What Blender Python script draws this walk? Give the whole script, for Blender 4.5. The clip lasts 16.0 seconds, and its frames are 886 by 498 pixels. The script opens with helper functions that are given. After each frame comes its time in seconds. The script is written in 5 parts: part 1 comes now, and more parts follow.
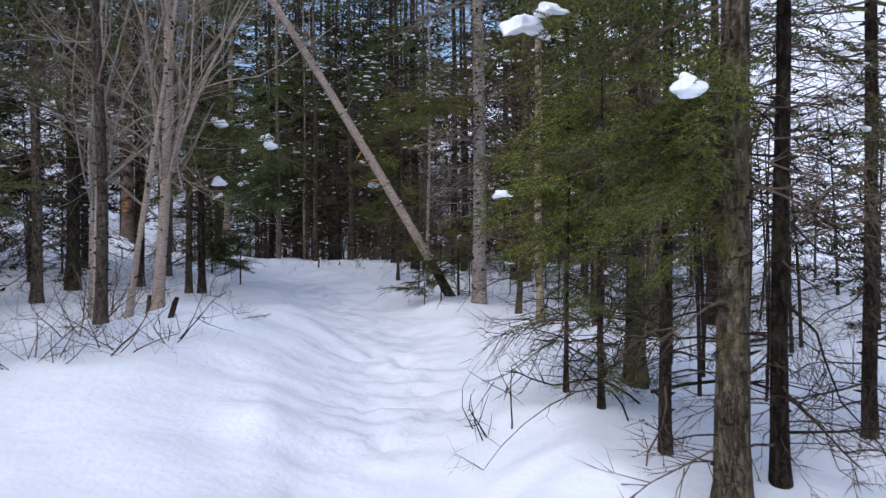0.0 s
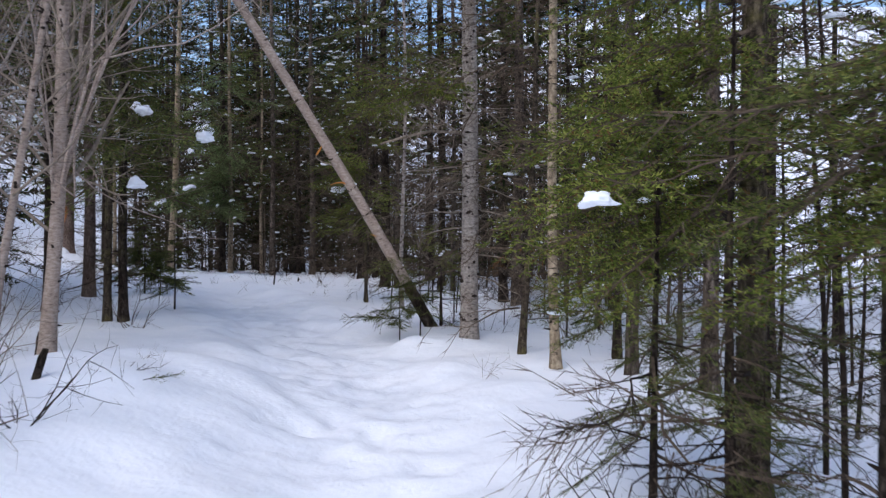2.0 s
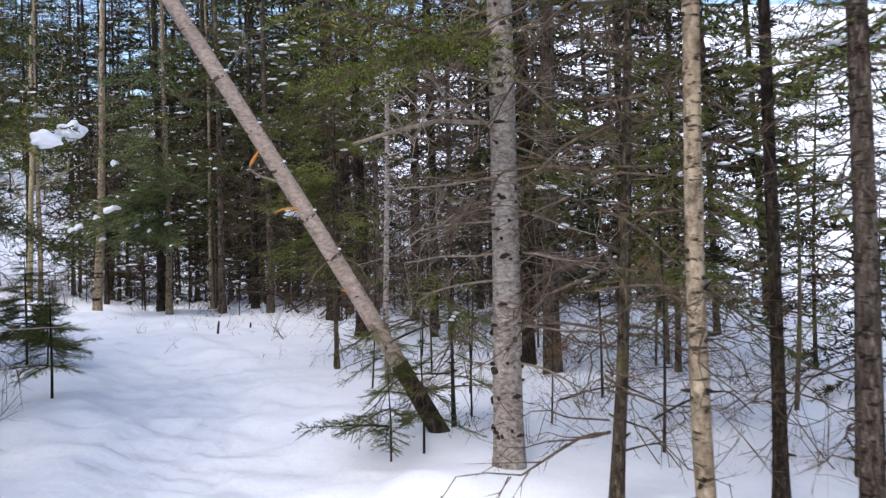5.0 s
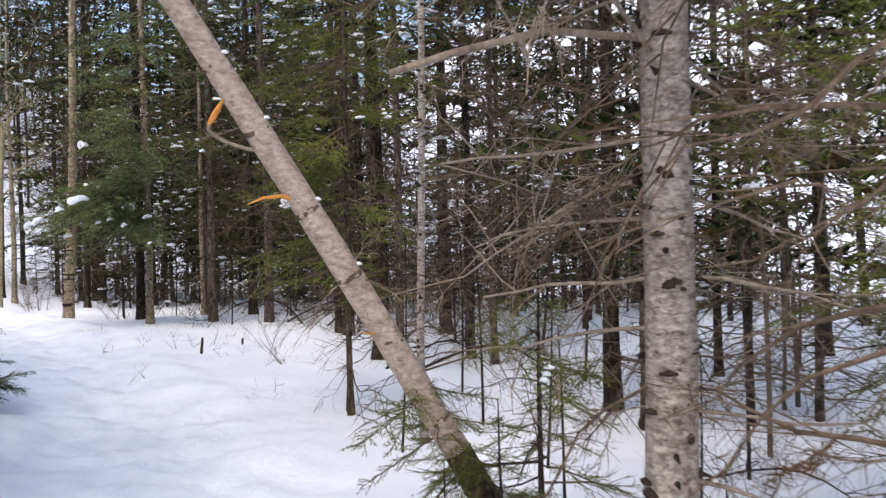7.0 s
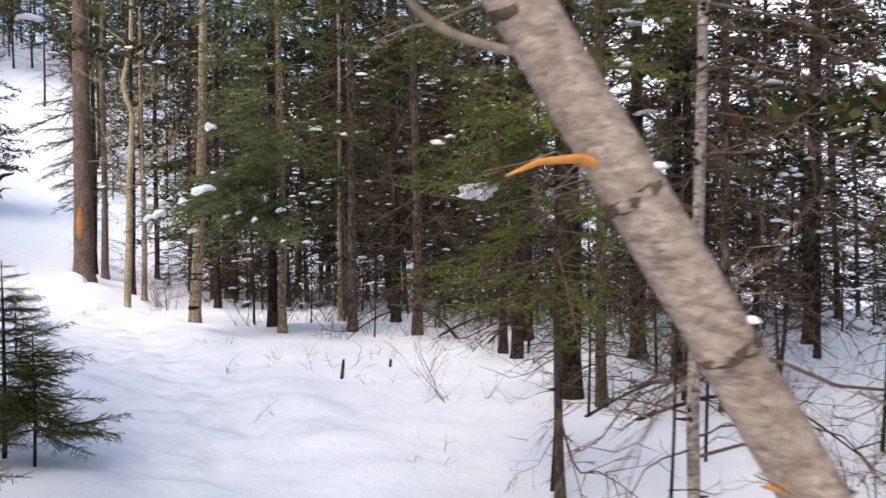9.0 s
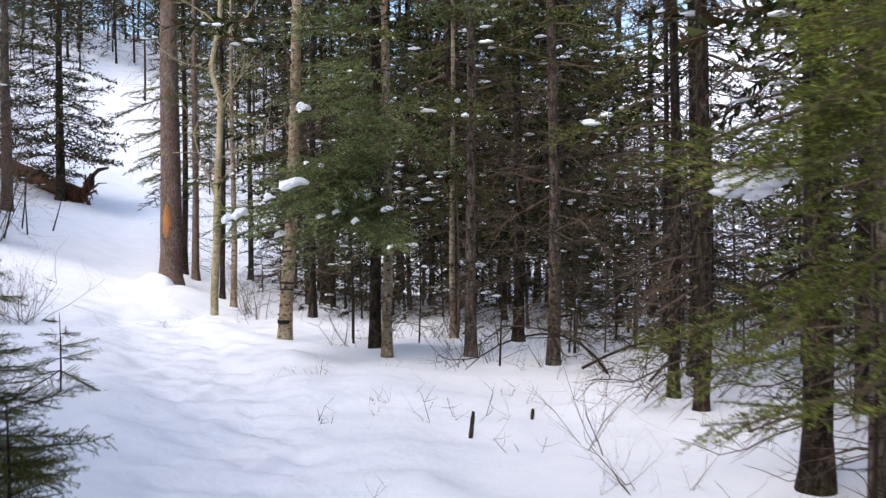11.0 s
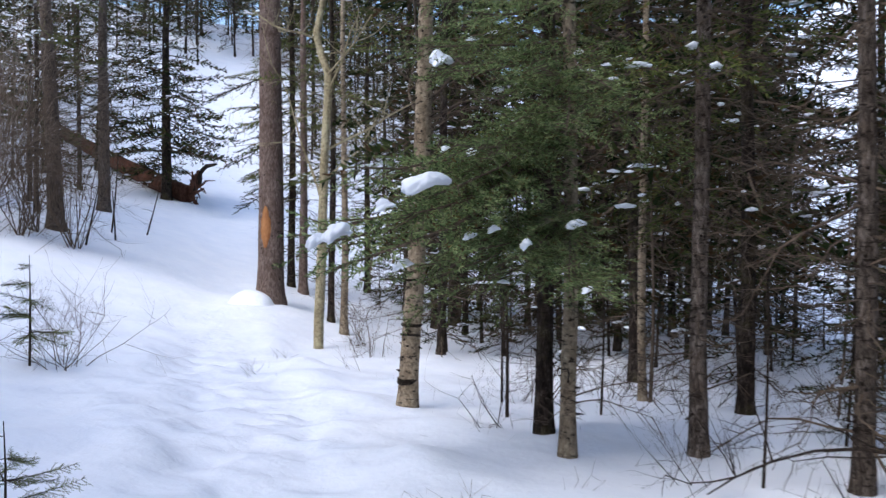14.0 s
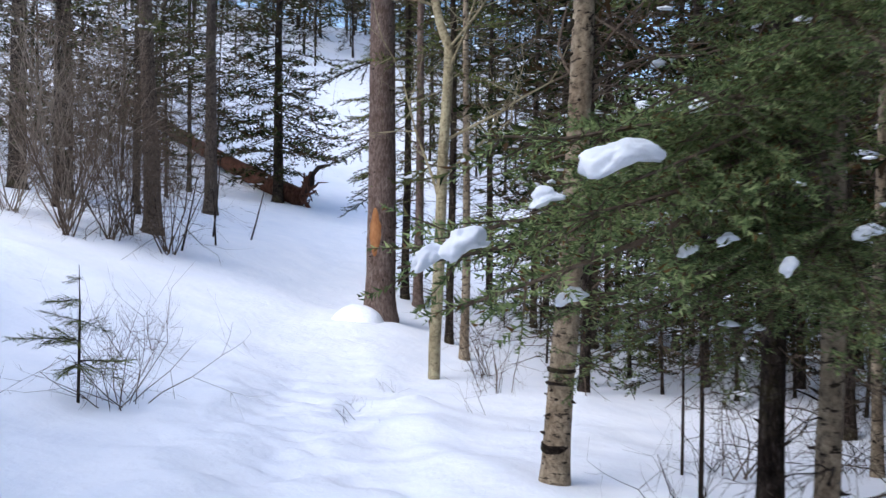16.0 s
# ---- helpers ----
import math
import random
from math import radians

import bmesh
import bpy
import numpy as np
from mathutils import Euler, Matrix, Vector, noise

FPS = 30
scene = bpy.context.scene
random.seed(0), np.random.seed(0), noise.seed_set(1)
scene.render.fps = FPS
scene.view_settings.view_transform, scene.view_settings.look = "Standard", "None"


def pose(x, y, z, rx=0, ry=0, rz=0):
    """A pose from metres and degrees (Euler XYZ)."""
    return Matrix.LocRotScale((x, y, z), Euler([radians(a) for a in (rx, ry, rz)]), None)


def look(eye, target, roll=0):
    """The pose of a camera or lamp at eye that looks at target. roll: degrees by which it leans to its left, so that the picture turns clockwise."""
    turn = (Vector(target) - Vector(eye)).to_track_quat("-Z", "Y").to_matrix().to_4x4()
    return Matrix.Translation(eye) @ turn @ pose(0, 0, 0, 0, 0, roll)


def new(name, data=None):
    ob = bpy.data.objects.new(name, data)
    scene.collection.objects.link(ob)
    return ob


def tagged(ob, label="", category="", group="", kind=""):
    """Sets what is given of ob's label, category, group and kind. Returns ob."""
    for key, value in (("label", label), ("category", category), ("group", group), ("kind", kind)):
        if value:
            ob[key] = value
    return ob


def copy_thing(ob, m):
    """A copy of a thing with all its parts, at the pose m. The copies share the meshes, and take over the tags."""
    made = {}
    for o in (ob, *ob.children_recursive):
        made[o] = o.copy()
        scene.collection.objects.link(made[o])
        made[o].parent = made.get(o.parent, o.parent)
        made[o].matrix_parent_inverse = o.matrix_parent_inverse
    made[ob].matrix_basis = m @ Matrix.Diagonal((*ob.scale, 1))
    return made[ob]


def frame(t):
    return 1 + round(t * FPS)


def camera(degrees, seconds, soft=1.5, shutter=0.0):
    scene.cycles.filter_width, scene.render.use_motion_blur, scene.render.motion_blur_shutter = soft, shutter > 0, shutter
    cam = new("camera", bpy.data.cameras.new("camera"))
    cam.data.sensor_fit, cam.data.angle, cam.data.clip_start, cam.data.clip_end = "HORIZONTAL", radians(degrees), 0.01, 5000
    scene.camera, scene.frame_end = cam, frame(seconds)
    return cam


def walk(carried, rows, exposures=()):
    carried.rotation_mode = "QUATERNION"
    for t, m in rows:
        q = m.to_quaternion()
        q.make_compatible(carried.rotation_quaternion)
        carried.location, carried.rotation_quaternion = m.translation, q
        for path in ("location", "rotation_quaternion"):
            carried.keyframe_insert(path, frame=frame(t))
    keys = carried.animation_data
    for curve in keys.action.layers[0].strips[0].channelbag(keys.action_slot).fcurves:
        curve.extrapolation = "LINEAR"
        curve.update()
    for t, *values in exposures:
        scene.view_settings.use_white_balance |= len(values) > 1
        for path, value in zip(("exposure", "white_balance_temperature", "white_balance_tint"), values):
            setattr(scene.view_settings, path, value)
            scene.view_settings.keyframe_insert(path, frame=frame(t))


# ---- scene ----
cam = camera(51.0, 16.0, soft=1.35, shutter=0.4)
EXPOSURES = [(0, 0.33, 5800, 10), (3.2, 0.66, 5900, 10), (5.5, 1.12, 6200, 10), (8.5, 1.3, 6700, 10), (10.2, 1.27, 6600, 10), (12.5, 1.05, 5900, 9), (16, 1.0, 5750, 8)]
PATH = [
    (0, (0.605, -0.306, 1.241), (0.495, 1.69, 1.229), -0.3),
    (0.5, (0.517, 0.233, 1.262), (0.435, 2.232, 1.252), -0.1),
    (1, (0.512, 0.779, 1.284), (0.438, 2.777, 1.278), -0.4),
    (1.5, (0.407, 1.372, 1.31), (0.354, 3.371, 1.312), -0.2),
    (2, (0.344, 1.879, 1.353), (0.308, 3.878, 1.356), -0.1),
    (2.5, (0.283, 2.451, 1.41), (0.257, 4.451, 1.42), 0.2),
    (3, (0.175, 2.99, 1.442), (0.161, 4.989, 1.459), 0.2),
    (3.2, (0.164, 3.223, 1.442), (0.152, 5.222, 1.463), 0.2),
    (5.3, (-0.025, 5.661, 1.735), (-0.001, 7.661, 1.751), -1.6),
    (5.5, (-0.072, 5.882, 1.745), (-0.044, 7.882, 1.76), -1.5),
    (6, (-0.102, 6.48, 1.791), (-0.077, 8.48, 1.796), -1.7),
    (6.5, (-0.199, 7.069, 1.826), (-0.171, 9.068, 1.825), -1.6),
    (7, (-0.24, 7.672, 1.826), (-0.235, 9.672, 1.822), -1.6),
    (7.5, (-0.325, 8.242, 1.864), (-0.37, 10.241, 1.859), -1.4),
    (8, (-0.461, 8.715, 1.89), (-0.578, 10.712, 1.882), -1.4),
    (8.5, (-0.596, 9.243, 1.92), (-0.795, 11.233, 1.91), -1.0),
    (9, (-0.845, 9.665, 1.897), (-1.113, 11.647, 1.892), -0.7),
    (9.5, (-1.021, 10.145, 1.885), (-1.364, 12.115, 1.882), -0.1),
    (10, (-1.212, 10.672, 1.907), (-1.608, 12.632, 1.906), -0.1),
    (10.2, (-1.273, 10.84, 1.903), (-1.689, 12.796, 1.903), 0.0),
    (12.3, (-2.156, 13.084, 2.242), (-2.679, 15.014, 2.209), -0.7),
    (12.5, (-2.254, 13.285, 2.221), (-2.79, 15.212, 2.194), -0.5),
    (13, (-2.464, 13.767, 2.226), (-3.05, 15.679, 2.2), -0.4),
    (13.5, (-2.654, 14.282, 2.262), (-3.308, 16.171, 2.234), -0.6),
    (14, (-2.931, 14.753, 2.242), (-3.643, 16.621, 2.224), 0.2),
    (14.5, (-3.167, 15.188, 2.262), (-3.943, 17.031, 2.244), 0.3),
    (15, (-3.356, 15.651, 2.292), (-4.183, 17.472, 2.273), 0.3),
    (15.5, (-3.626, 16.08, 2.294), (-4.503, 17.877, 2.28), 0.6),
    (16, (-3.899, 16.55, 2.276), (-4.84, 18.315, 2.268), 0.7),
]
walk(cam, [(t, look(eye, target, roll)) for t, eye, target, roll in PATH], EXPOSURES)

# ---- light ----
world = bpy.data.worlds.new("world")
scene.world = world
world.use_nodes = True
wn, wl = world.node_tree.nodes, world.node_tree.links
sky = wn.new("ShaderNodeTexSky")
sky.sky_type = "NISHITA"
sky.sun_disc = False
SUN_ELEVATION, SUN_BEARING = 52.0, 205.0   # degrees; bearing clockwise from +y
sky.sun_elevation = radians(SUN_ELEVATION)
sky.sun_rotation = radians(SUN_BEARING)
sky.air_density, sky.dust_density, sky.ozone_density = 1.0, 3.0, 1.0
wl.new(sky.outputs["Color"], wn["Background"].inputs["Color"])
wn["Background"].inputs["Strength"].default_value = 0.15
sun = new("sun", bpy.data.lights.new("sun", "SUN"))
sun.data.energy, sun.data.angle, sun.data.color = 0.45, radians(30), (1.0, 0.95, 0.89)
sb, se = radians(SUN_BEARING), radians(SUN_ELEVATION)
sun.matrix_world = look((30 * math.sin(sb) * math.cos(se), 30 * math.cos(sb) * math.cos(se), 30 * math.sin(se)), (0, 0, 0))


# ---- materials ----
def material(name, rough=0.8):
    m = bpy.data.materials.new(name)
    m.use_nodes = True
    b = m.node_tree.nodes["Principled BSDF"]
    b.inputs["Roughness"].default_value = rough
    b.inputs["Specular IOR Level"].default_value = 0.2 if name == "snow" else 0.04
    return m, m.node_tree.nodes, m.node_tree.links, b


def ramp(nodes, stops):
    r = nodes.new("ShaderNodeValToRGB")
    while len(r.color_ramp.elements) < len(stops):
        r.color_ramp.elements.new(0.5)
    for e, (p, c) in zip(r.color_ramp.elements, stops):
        e.position, e.color = p, (*c, 1)
    return r


def noise_node(nodes, links, vec, scale, detail=4.0, rough=0.6):
    n = nodes.new("ShaderNodeTexNoise")
    n.inputs["Scale"].default_value, n.inputs["Detail"].default_value, n.inputs["Roughness"].default_value = scale, detail, rough
    links.new(vec, n.inputs["Vector"])
    return n


def mapped(nodes, links, scale, source="Object"):
    tc, mp = nodes.new("ShaderNodeTexCoord"), nodes.new("ShaderNodeMapping")
    mp.inputs["Scale"].default_value = scale
    links.new(tc.outputs[source], mp.inputs["Vector"])
    return mp.outputs["Vector"]


def mixed(nodes, links, fac, a, b, mode="MIX"):
    m = nodes.new("ShaderNodeMix")
    m.data_type, m.blend_type = "RGBA", mode
    for socket, value in ((m.inputs[0], fac), (m.inputs[6], a), (m.inputs[7], b)):
        if isinstance(value, (int, float)):
            socket.default_value = value
        elif isinstance(value, tuple):
            socket.default_value = (*value, 1)
        else:
            links.new(value, socket)
    return m.outputs[2]


def bump(nodes, links, b, height, strength, dist):
    n = nodes.new("ShaderNodeBump")
    n.inputs["Strength"].default_value, n.inputs["Distance"].default_value = strength, dist
    links.new(height, n.inputs["Height"])
    links.new(n.outputs["Normal"], b.inputs["Normal"])


def snow_material():
    m, n, l, b = material("snow", 0.55)
    v = mapped(n, l, (1, 1, 1))
    big, fine = noise_node(n, l, v, 1.7, 5), noise_node(n, l, v, 26, 6, 0.7)
    r = ramp(n, [(0.3, (0.80, 0.825, 0.88)), (0.7, (0.885, 0.895, 0.925))])
    l.new(big.outputs["Fac"], r.inputs["Fac"])
    l.new(r.outputs["Color"], b.inputs["Base Color"])
    add = n.new("ShaderNodeMath")
    add.operation = "MULTIPLY_ADD"
    l.new(big.outputs["Fac"], add.inputs[0])
    add.inputs[1].default_value = 2.0
    mid = noise_node(n, l, v, 7.0, 5, 0.6)
    add2 = n.new("ShaderNodeMath")
    add2.operation = "MULTIPLY_ADD"
    l.new(mid.outputs["Fac"], add2.inputs[0])
    add2.inputs[1].default_value = 1.6
    soft_fine = n.new("ShaderNodeMath")
    soft_fine.operation = "MULTIPLY"
    soft_fine.inputs[1].default_value = 0.3
    l.new(fine.outputs["Fac"], soft_fine.inputs[0])
    l.new(soft_fine.outputs[0], add2.inputs[2])
    l.new(add2.outputs[0], add.inputs[2])
    bump(n, l, b, add.outputs[0], 0.3, 0.03)
    return m


def bark(name, deep, main, light, scale=14.0, moss=0.0, plates=1.0, bands=0.0, stretch=0.3, blotch=0.8):
    """Bark: upright fissures and plates, lichen, with moss, and dark cross bands where the tree has them."""
    m, n, l, b = material(name, 0.9)
    v = mapped(n, l, (1, 1, stretch))
    rnd = n.new("ShaderNodeObjectInfo")
    fine = noise_node(n, l, v, scale * 3.2, 6, 0.7)
    blot = noise_node(n, l, mapped(n, l, (1, 1, 0.55)), 6.0, 5, 0.65)
    vor = n.new("ShaderNodeTexVoronoi")
    vor.feature = "DISTANCE_TO_EDGE"
    vor.inputs["Scale"].default_value = scale * 2.0
    warp = mixed(n, l, 0.12, v, fine.outputs["Color"], "ADD")
    l.new(warp, vor.inputs["Vector"])
    r = ramp(n, [(0.28, deep), (0.5, main), (0.72, light)])
    l.new(fine.outputs["Fac"], r.inputs["Fac"])
    rb = ramp(n, [(0.35, (0.55, 0.5, 0.47)), (0.6, (1, 1, 1)), (0.8, (1.15, 1.12, 1.08))])
    l.new(blot.outputs["Fac"], rb.inputs["Fac"])
    col = mixed(n, l, blotch, r.outputs["Color"], rb.outputs["Color"], "MULTIPLY")
    crack = ramp(n, [(0.0, (1, 1, 1)), (0.09, (0, 0, 0))])
    l.new(vor.outputs["Distance"], crack.inputs["Fac"])
    fac = n.new("ShaderNodeMath")
    fac.operation = "MULTIPLY"
    fac.inputs[1].default_value = 0.75 * plates
    l.new(crack.outputs["Color"], fac.inputs[0])
    col = mixed(n, l, fac.outputs[0], col, deep)
    if bands:
        lent = noise_node(n, l, mapped(n, l, (1.0, 1.0, 3.2)), 13.0, 4, 0.65)
        lr = ramp(n, [(0.57, (0, 0, 0)), (0.63, (bands, bands, bands))])
        l.new(lent.outputs["Fac"], lr.inputs["Fac"])
        col = mixed(n, l, lr.outputs["Color"], col, tuple(0.5 * c for c in deep))
    if moss:
        mn = noise_node(n, l, mapped(n, l, (1, 1, 0.8)), 4.0, 5, 0.7)
        mr = ramp(n, [(0.5, (0, 0, 0)), (0.66, (moss, moss, moss))])
        l.new(mn.outputs["Fac"], mr.inputs["Fac"])
        col = mixed(n, l, mr.outputs["Color"], col, (0.18, 0.16, 0.05))
    vary = n.new("ShaderNodeMapRange")
    vary.inputs[3].default_value, vary.inputs[4].default_value = 0.8, 1.2
    l.new(rnd.outputs["Random"], vary.inputs[0])
    hsv = n.new("ShaderNodeHueSaturation")
    l.new(vary.outputs[0], hsv.inputs["Value"])
    l.new(col, hsv.inputs["Color"])
    l.new(hsv.outputs["Color"], b.inputs["Base Color"])
    h = n.new("ShaderNodeMath")
    h.operation = "SUBTRACT"
    l.new(fine.outputs["Fac"], h.inputs[0])
    l.new(fac.outputs[0], h.inputs[1])
    bump(n, l, b, h.outputs[0], 0.8, 0.012)
    return m


def needle_material(name, dark, mid, light, dry=(0.13, 0.075, 0.03), dry_share=0.06):
    m, n, l, b = material(name, 0.6)
    geo, rnd = n.new("ShaderNodeNewGeometry"), n.new("ShaderNodeObjectInfo")
    r = ramp(n, [(0.0, dark), (0.5, mid), (1.0 - dry_share - 0.03, light), (1.0 - dry_share, dry)])
    l.new(geo.outputs["Random Per Island"], r.inputs["Fac"])
    blot = noise_node(n, l, mapped(n, l, (1, 1, 1)), 2.6, 3)
    rb = ramp(n, [(0.35, (0.6, 0.62, 0.5)), (0.65, (1.25, 1.2, 1.1))])
    l.new(blot.outputs["Fac"], rb.inputs["Fac"])
    col = mixed(n, l, 0.8, r.outputs["Color"], rb.outputs["Color"], "MULTIPLY")
    hsv = n.new("ShaderNodeHueSaturation")
    vary = n.new("ShaderNodeMapRange")
    vary.inputs[3].default_value, vary.inputs[4].default_value = 0.75, 1.25
    l.new(rnd.outputs["Random"], vary.inputs[0])
    l.new(vary.outputs[0], hsv.inputs["Value"])
    l.new(col, hsv.inputs["Color"])
    l.new(hsv.outputs["Color"], b.inputs["Base Color"])
    thin, both = n.new("ShaderNodeBsdfTranslucent"), n.new("ShaderNodeMixShader")
    l.new(hsv.outputs["Color"], thin.inputs["Color"])
    both.inputs[0].default_value = 0.4
    l.new(b.outputs[0], both.inputs[1])
    l.new(thin.outputs[0], both.inputs[2])
    l.new(both.outputs[0], n["Material Output"].inputs["Surface"])
    return m


def wood_material(name, dark, light, scale=30.0):
    m, n, l, b = material(name, 0.85)
    f = noise_node(n, l, mapped(n, l, (1, 1, 0.4)), scale, 5, 0.7)
    r = ramp(n, [(0.3, dark), (0.7, light)])
    l.new(f.outputs["Fac"], r.inputs["Fac"])
    l.new(r.outputs["Color"], b.inputs["Base Color"])
    bump(n, l, b, f.outputs["Fac"], 0.5, 0.005)
    return m


SNOW = snow_material()
BARK_SPRUCE = bark("bark_spruce", (0.018, 0.013, 0.010), (0.145, 0.115, 0.092), (0.32, 0.27, 0.225), bands=0.75)
BARK_DARK = bark("bark_dark", (0.009, 0.007, 0.006), (0.042, 0.032, 0.026), (0.14, 0.11, 0.088), moss=0.2, bands=0.5)
BARK_MOSSY = bark("bark_mossy", (0.02, 0.016, 0.012), (0.09, 0.072, 0.053), (0.25, 0.205, 0.145), moss=0.6, bands=0.6)
BARK_PALE = bark("bark_pale", (0.20, 0.145, 0.115), (0.41, 0.325, 0.27), (0.58, 0.49, 0.42), scale=9, plates=0.2, bands=0.35, stretch=2.2, blotch=0.35)
BARK_GREY = bark("bark_grey", (0.045, 0.036, 0.03), (0.41, 0.355, 0.31), (0.62, 0.56, 0.50), scale=10, plates=0.4, bands=0.45, stretch=1.7, blotch=0.55)
BARK_BIRCH = bark("bark_birch", (0.03, 0.023, 0.018), (0.31, 0.245, 0.168), (0.50, 0.41, 0.29), scale=8, plates=0.3, bands=0.9, stretch=0.8)
BARK_ASPEN = bark("bark_aspen", (0.10, 0.08, 0.045), (0.39, 0.33, 0.20), (0.55, 0.48, 0.30), scale=8, plates=0.2, bands=0.4, stretch=0.8)
BARK_RED = bark("bark_red", (0.06, 0.038, 0.029), (0.25, 0.18, 0.145), (0.40, 0.32, 0.28), scale=16, plates=0.8)
NEEDLE = needle_material("needle_green", (0.022, 0.034, 0.011), (0.10, 0.125, 0.035), (0.22, 0.24, 0.075))
NEEDLE_BRIGHT = needle_material("needle_bright", (0.045, 0.068, 0.014), (0.14, 0.175, 0.034), (0.29, 0.31, 0.08), dry_share=0.09)
NEEDLE_BLUE = needle_material("needle_blue", (0.045, 0.066, 0.03), (0.18, 0.24, 0.10), (0.35, 0.41, 0.19))
NEEDLE_DRY = needle_material("needle_dry", (0.05, 0.03, 0.014), (0.13, 0.07, 0.028), (0.22, 0.11, 0.04))
# far forest needles: near-black green, the shade inside the forest put into their colour
NEEDLE_SHADED = needle_material("needle_far", (0.006, 0.010, 0.004), (0.03, 0.042, 0.015), (0.11, 0.122, 0.045), dry=(0.06, 0.036, 0.018), dry_share=0.3)
TWIG = wood_material("twig", (0.04, 0.028, 0.02), (0.17, 0.128, 0.092))
TWIG_PALE = wood_material("twig_pale", (0.13, 0.10, 0.075), (0.34, 0.28, 0.22))
TWIG_DARK = wood_material("twig_dark", (0.012, 0.009, 0.007), (0.05, 0.037, 0.029))
RAW_WOOD = wood_material("raw_wood", (0.45, 0.17, 0.04), (0.70, 0.33, 0.09), 18)
SCAR = wood_material("scar_wood", (0.22, 0.085, 0.03), (0.40, 0.19, 0.08), 18)
ROT = wood_material("rotten_wood", (0.035, 0.016, 0.01), (0.15, 0.07, 0.045), 12)


# ---- mesh building ----
class Soup:
    """Triangles and quads gathered into one mesh, with a material slot for each face."""
    def __init__(self):
        self.v, self.f, self.s, self.n = [], [], [], 0

    def add(self, verts, faces, slot=0):
        verts = np.asarray(verts, float).reshape(-1, 3)
        self.v.append(verts)
        faces = np.asarray(faces, int)
        self.f.append(faces + self.n)
        self.s.append(np.full(len(faces), slot))
        self.n += len(verts)

    def absorb(self, other, m=None, k=1.0, slot=None):
        rot = np.array(m.to_3x3()) if m is not None else np.eye(3)
        off = np.array(m.translation) if m is not None else np.zeros(3)
        for v, f, s in other.packed():
            self.v.append(v * k @ rot.T + off)
            self.f.append(f + self.n)
            self.s.append(s if slot is None else np.full(len(f), slot))
            self.n += len(v)

    def packed(self):
        base = 0
        for v, f, s in zip(self.v, self.f, self.s):
            yield v, f - base, s
            base += len(v)

    def mesh(self, name, mats, smooth=False):
        me = bpy.data.meshes.new(name)
        verts = np.concatenate(self.v)
        loops = np.concatenate([f.ravel() for f in self.f])
        totals = np.concatenate([np.full(len(f), f.shape[1]) for f in self.f])
        starts = np.concatenate([[0], np.cumsum(totals)[:-1]])
        me.vertices.add(len(verts))
        me.vertices.foreach_set("co", verts.astype(np.float32).ravel())
        me.loops.add(len(loops))
        me.loops.foreach_set("vertex_index", loops.astype(np.int32))
        me.polygons.add(len(totals))
        me.polygons.foreach_set("loop_start", starts.astype(np.int32))
        me.polygons.foreach_set("material_index", np.concatenate(self.s).astype(np.int32))
        me.polygons.foreach_set("use_smooth", np.full(len(totals), smooth))
        for m in mats:
            me.materials.append(m)
        me.update(calc_edges=True)
        me.validate()
        return me


def tube(soup, points, radii, sides=8, slot=0, rough=0.0, rng=None, cap=True):
    """A tapering tube along the points; rough: how uneven its sides are."""
    p = np.asarray(points, float)
    d = np.gradient(p, axis=0)
    d /= np.linalg.norm(d, axis=1)[:, None] + 1e-9
    ref = np.array([0.0, 0.0, 1.0]) if abs(d[0][2]) < 0.8 else np.array([1.0, 0.0, 0.0])
    a = np.cross(d, ref)
    a /= np.linalg.norm(a, axis=1)[:, None] + 1e-9
    b = np.cross(d, a)
    ang = np.linspace(0, 2 * np.pi, sides, endpoint=False)
    r = np.asarray(radii, float)[:, None] * np.ones(sides)
    if rough and rng is not None:
        r = r * (1 + rough * rng.normal(size=r.shape))
    v = p[:, None, :] + (a[:, None, :] * np.cos(ang)[None, :, None] + b[:, None, :] * np.sin(ang)[None, :, None]) * r[:, :, None]
    n = len(p)
    i, j = np.meshgrid(np.arange(n - 1), np.arange(sides), indexing="ij")
    k = (j + 1) % sides
    q = np.stack([i * sides + j, i * sides + k, (i + 1) * sides + k, (i + 1) * sides + j], -1).reshape(-1, 4)
    soup.add(v.reshape(-1, 3), q, slot)
    if cap:
        for row in (0, n - 1):
            ring = v[row]
            c = ring.mean(0)
            t = np.array([[m, (m + 1) % sides, sides] for m in range(sides)])
            soup.add(np.vstack([ring, c]), t, slot)


def part(name, data, parent, label=""):
    """Links a mesh as one part under a thing or a part."""
    ob = new(name, data)
    ob.parent = parent
    return tagged(ob, label)


def stuff(ob):
    return tagged(ob, kind="stuff")


def thing(name, x, y, z, label, category, group="", turn=0.0):
    root = new(name)
    root.empty_display_size = 0.2
    root.matrix_world = pose(x, y, z, 0, 0, turn)
    return tagged(root, label, category, group)


def unit(v):
    v = np.asarray(v, float)
    return v / (np.linalg.norm(v) + 1e-9)


